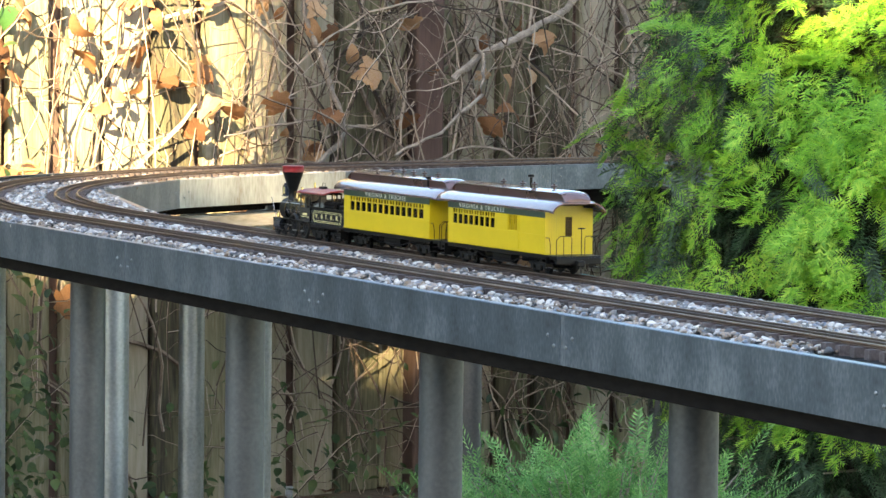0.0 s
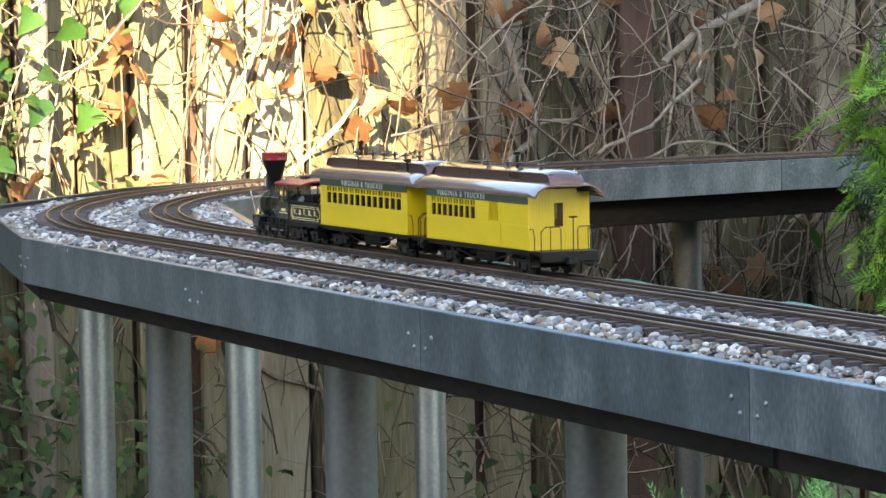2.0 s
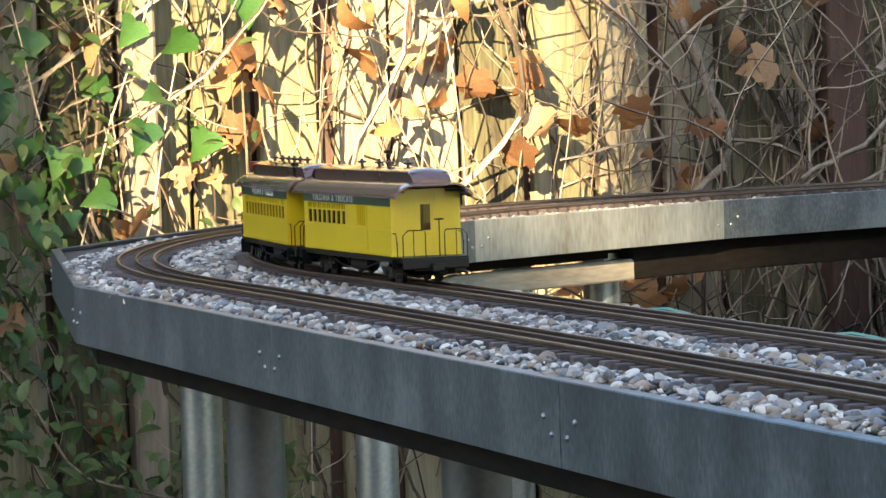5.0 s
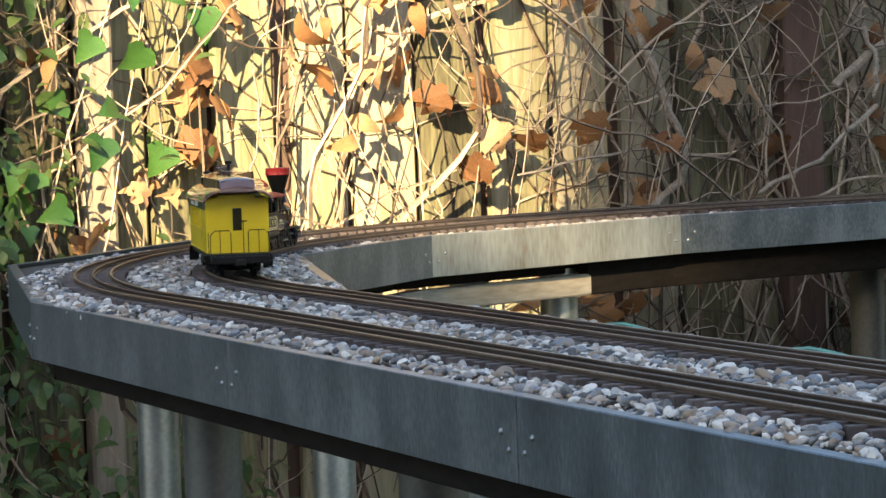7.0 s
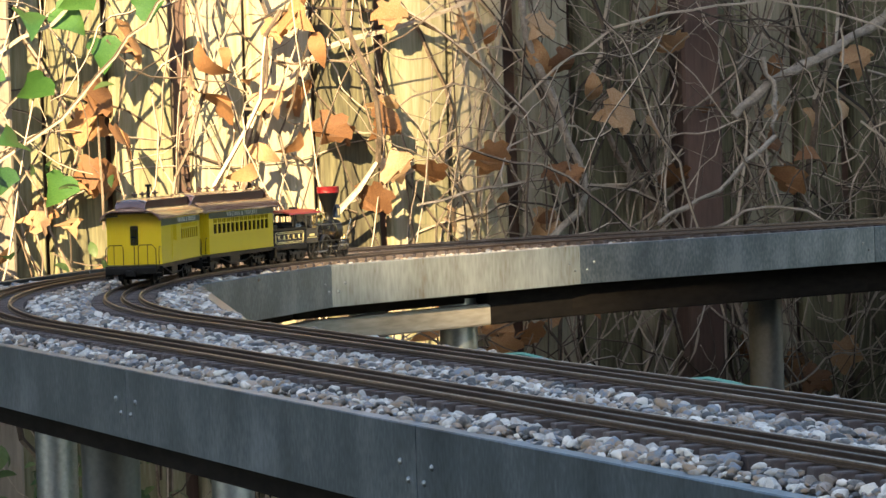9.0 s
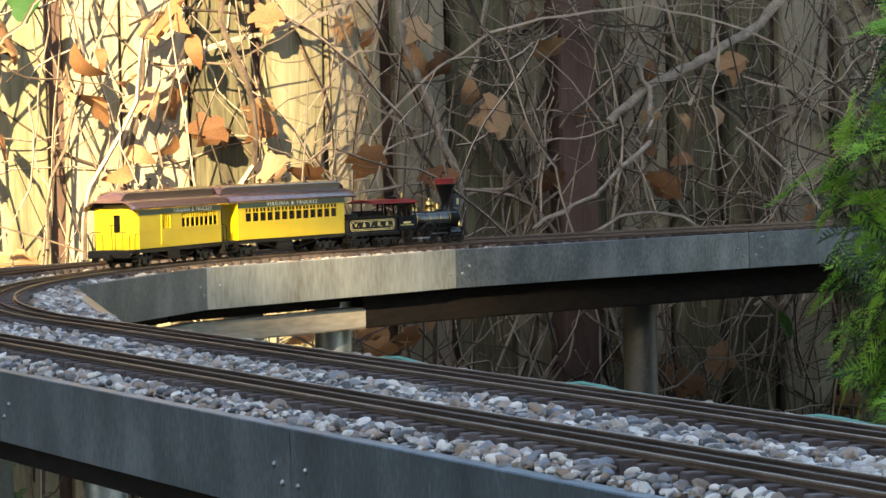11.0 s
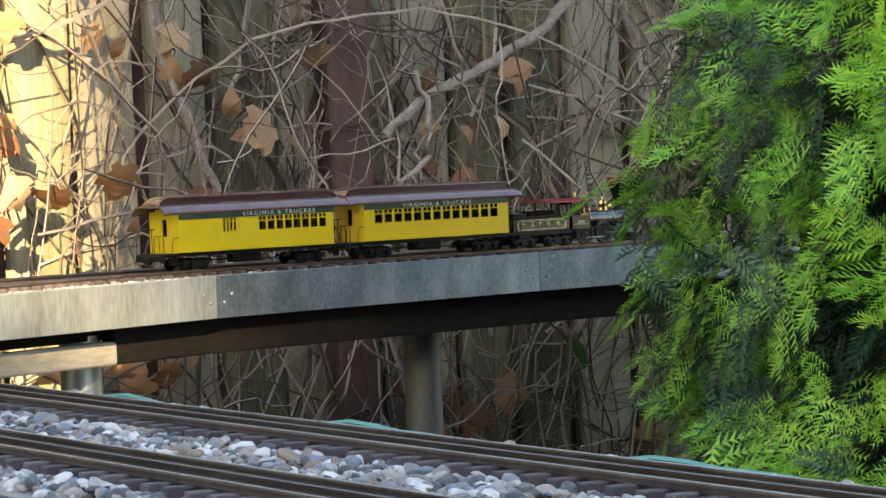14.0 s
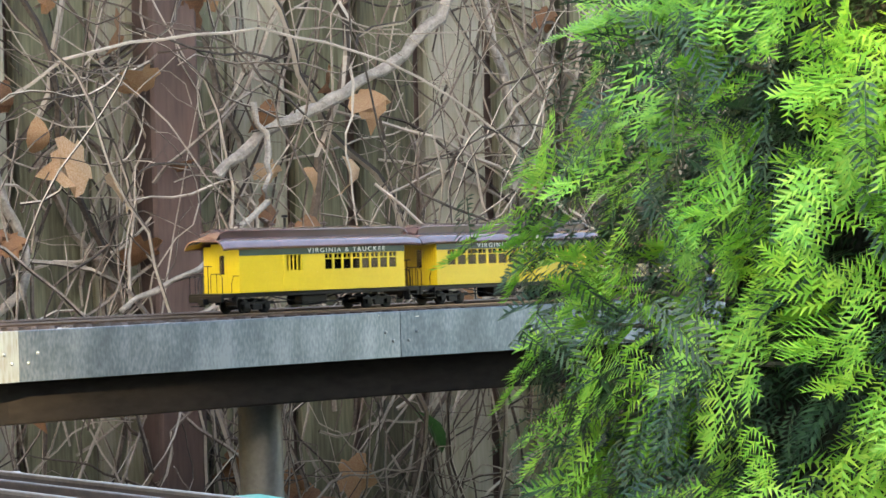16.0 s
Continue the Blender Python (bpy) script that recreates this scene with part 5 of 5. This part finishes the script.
def build_leaves():
    rnd = np.random.default_rng(31)
    dead = []
    for k in range(4):
        v, f = leaf_form("maple" if k < 3 else "plain", 0.5 + 0.4 * k)
        v = [(x, y, z + 0.18 * math.sin(5 * x + 3 * y + k) * (abs(x) + 0.3 * y)) for x, y, z in v]
        dead.append(Shape().add(v, f).mesh("dead_leaf", M_DEAD, True))
    spots = [(0.225, 0.895, 0.062), (0.265, 0.885, 0.045), (0.672, 0.80, 0.055), (0.344, 0.80, 0.055), (0.30, 0.845, 0.05), (0.245, 0.93, 0.04), (-0.25, 0.89, 0.062), (-0.002, 0.70, 0.05), (0.152, 0.755, 0.055), (0.072, 0.73, 0.045), (-0.195, 0.80, 0.06),
             (0.17, 0.69, 0.035), (0.60, 0.725, 0.06), (0.585, 0.76, 0.04), (-0.05, 0.80, 0.05), (0.03, 0.81, 0.05), (0.40, 0.955, 0.06), (0.42, 0.90, 0.05), (0.36, 0.63, 0.045), (0.62, 0.42, 0.05), (0.68, 0.88, 0.05)]
    for i in range(170):
        spots.append((rnd.uniform(-0.75, 0.75) if i < 100 else rnd.uniform(-0.6, 0.25) if i > 119 else rnd.uniform(0.7, 1.4), rnd.uniform(0.35, 1.3), rnd.uniform(0.028, 0.055)))
    for i, (x, z, size) in enumerate(spots):
        p = on_fence(x, rnd.uniform(0.07, 0.13) if i < 21 else rnd.uniform(0.03, 0.12), z + 0.4 * size)
        m = Matrix.Translation(p) @ pose(0, 0, 0, 0, 0, math.degrees(FENCE_YAW)) @ pose(0, 0, 0, 90 + rnd.normal(0, 30), rnd.normal(0, 35), rnd.normal(0, 25)) @ pose(0, 0, 0, 0, 0, 180 + rnd.normal(0, 40)) @ Matrix.Scale(size, 4)
        ob = part("dead_leaf", dead[int(rnd.integers(0, 4))], None, None, at=m)
        tagged(ob, "curled brown dead leaf caught among the vine stems", "leaf", "dead leaves on the fence")
    ivy = []
    for k in range(2):
        v, f = leaf_form("ivy", 0.3 + 0.3 * k)
        ivy.append(Shape().add(v, f).mesh("ivy_leaf", M_IVY, True))
    spots = [(-0.355, 0.91, 0.05), (-0.40, 0.735, 0.05), (-0.47, 0.78, 0.05), (-0.44, 0.86, 0.05), (-0.49, 0.75, 0.05), (-0.52, 0.80, 0.04), (-0.385, 0.97, 0.05), (-0.42, 0.945, 0.055), (-0.32, 0.945, 0.05), (-0.46, 0.945, 0.05), (-0.50, 0.88, 0.045)]
    for i in range(85):
        spots.append((rnd.uniform(-0.95, -0.515), rnd.uniform(0.5, 1.2), rnd.uniform(0.026, 0.05)))
    for i, (x, z, size) in enumerate(spots):
        p = on_fence(x, rnd.uniform(0.09, 0.16), z + 0.4 * size)
        m = Matrix.Translation(p) @ pose(0, 0, 0, 0, 0, math.degrees(FENCE_YAW)) @ pose(0, 0, 0, 80 + rnd.normal(0, 22), rnd.normal(0, 25), 0) @ pose(0, 0, 0, 0, 0, 180 + rnd.normal(0, 35)) @ Matrix.Scale(size, 4)
        tagged(part("ivy_leaf", ivy[i % 2], None, None, at=m), "glossy green lobed ivy leaf hanging before the fence", "leaf", "ivy leaves")
    # undergrowth low on the fence, left of the bend
    v, f = leaf_form("plain", 0.4)
    ms = []
    for i in range(4100):
        if i < 3600:
            x, z, out = rnd.uniform(-1.15, -0.30), abs(rnd.normal(0, 0.30)), rnd.uniform(0.03, 0.40)
            if i < 1900:
                x, z, out = rnd.uniform(-1.1, -0.52), rnd.uniform(0.1, 1.1), rnd.uniform(0.03, 0.18)
        else:
            x, z, out = rnd.uniform(-0.3, 1.6), abs(rnd.normal(0, 0.12)), rnd.uniform(0.02, 0.2)
        if x > -0.35 and z > 0.4:
            continue
        p = on_fence(x, out, z + 0.01)
        a = rnd.uniform(0, 6.3)
        ms.append(frame_from((math.cos(a), math.sin(a), rnd.normal(0, 0.4)), (0.3, -0.8, 0.8) + rnd.normal(0, 0.3, 3), rnd.uniform(0.016, 0.036), tuple(p)))
    me = fast_mesh("undergrowth", *scatter(v, np.array(f), ms), M_UNDER)
    tagged(part("undergrowth", me, None), "low green bramble and weed leaves along the fence", "undergrowth", kind="stuff")
    # litter on the soil
    v, f = leaf_form("maple", 0.6)
    ms = []
    for i in range(2600):
        x, out = rnd.uniform(-1.4, 2.2), rnd.uniform(0.0, 3.4)
        p = on_fence(x, out, 0.008)
        a = rnd.uniform(0, 6.3)
        ms.append(frame_from((math.cos(a), math.sin(a), rnd.normal(0, 0.15)), (0, 0, 1) + rnd.normal(0, 0.3, 3), rnd.uniform(0.015, 0.05), tuple(p)))
    me = fast_mesh("leaf_litter", *scatter(v, np.array(f), ms), M_LITTER)
    tagged(part("leaf_litter", me, None), "brown fallen leaves scattered over the soil", "leaf litter", kind="stuff")
    # the single green leaf low on the far fence
    v, f = leaf_form("plain", 0.5)
    p = on_fence(0.79, 0.09, 0.475)
    tagged(part("green_leaf", Shape().add(v, f), M_IVY, None, at=Matrix.Translation(p) @ pose(0, 0, 0, 70, 20, 110) @ Matrix.Scale(0.06, 4)), "broad green leaf on a thin stem by the fence", "leaf")


def build_cable():
    pts = []
    for i in range(60):
        d = along(0.9) + i * 0.027
        x, y, h = track_at(d, -0.070)
        pts.append((x, y, TOP + 0.001 + 0.0025 * math.sin(i * 0.55) + 0.001 * math.sin(i * 1.7)))
    tagged(part("green_cable", Shape().tube(pts, 0.0018, 6), M_HOSE, None, smooth=True), "thin sea-green cable lying along the table's inner edge", "cable")


# ---- motion ----
def tail(t):
    """Distance of the last car's rear wall along the track."""
    k = t / 8 - 1
    return 3.5381 + 1.8900 * k + 0.1205 * k ** 2 + -0.2037 * k ** 3 + -0.1141 * k ** 4


def riding(t, centre, half):
    """The pose of a vehicle whose middle is centre metres ahead of the train's tail and whose trucks are half a base away."""
    d = tail(t) + centre
    (x0, y0, _), (x1, y1, _) = track_at(d - half), track_at(d + half)
    z0, z1 = (bed_z(q) + SLEEPER_H + RAIL_H for q in (d - half, d + half))
    run = math.hypot(x1 - x0, y1 - y0)
    return pose((x0 + x1) / 2, (y0 + y1) / 2, (z0 + z1) / 2, 0, -math.degrees(math.atan2(z1 - z0, run)), math.degrees(math.atan2(y1 - y0, x1 - x0)))


def motions():
    times = [k * 0.25 for k in range(65)]
    for thing, centre, half in ((COMBINE, CAR_L / 2 * LONG, 0.068 * LONG), (COACH, (0.222 + CAR_L / 2) * LONG, 0.068 * LONG), (TENDER, 0.4545 * LONG, 0.0225 * LONG), (ENGINE, 0.5455 * LONG, 0.030 * LONG)):
        walk(thing, [(t, riding(t, centre, half)) for t in times])
    for ob, x, sd in DRIVERS:
        rows = []
        for k in range(161):
            t = k * 0.1
            turn = math.degrees((tail(t) - tail(0)) / DRIVER_R)
            rows.append((t, Matrix.Translation((x * LONG, sd * 0.0150, DRIVER_R + 0.0004)) @ pose(0, 0, 0, 0, turn % 360, 0) @ pose(0, 0, 0, -90 * sd)))
        walk(ob, rows)


build_ground()
build_fence()
build_sun_blockers()
TRESTLE = build_trestle()
TRACKS = [(build_track(0.0, "three-rail model track on wooden sleepers, inner line"), 0.0), (build_track(TWIN, "three-rail model track on wooden sleepers, outer line"), TWIN)]
COACH, COMBINE = build_coach("coach"), build_coach("combine")
ENGINE, DRIVERS = build_locomotive()
TENDER = build_tender()
for vehicle in (COACH, COMBINE, ENGINE, TENDER):
    lengthen(vehicle, LONG, CAR_L / 2 if vehicle in (COACH, COMBINE) else 1.0)
build_yew()
build_juniper()
build_vines()
build_leaves()
build_cable()
BALLAST = tagged(new("ballast"), "mixed grey, tan and white pebble ballast between the tracks", "gravel", kind="stuff")
build_ballast(TRESTLE)
for track, offset in TRACKS:
    build_sleepers(track, offset)
motions()
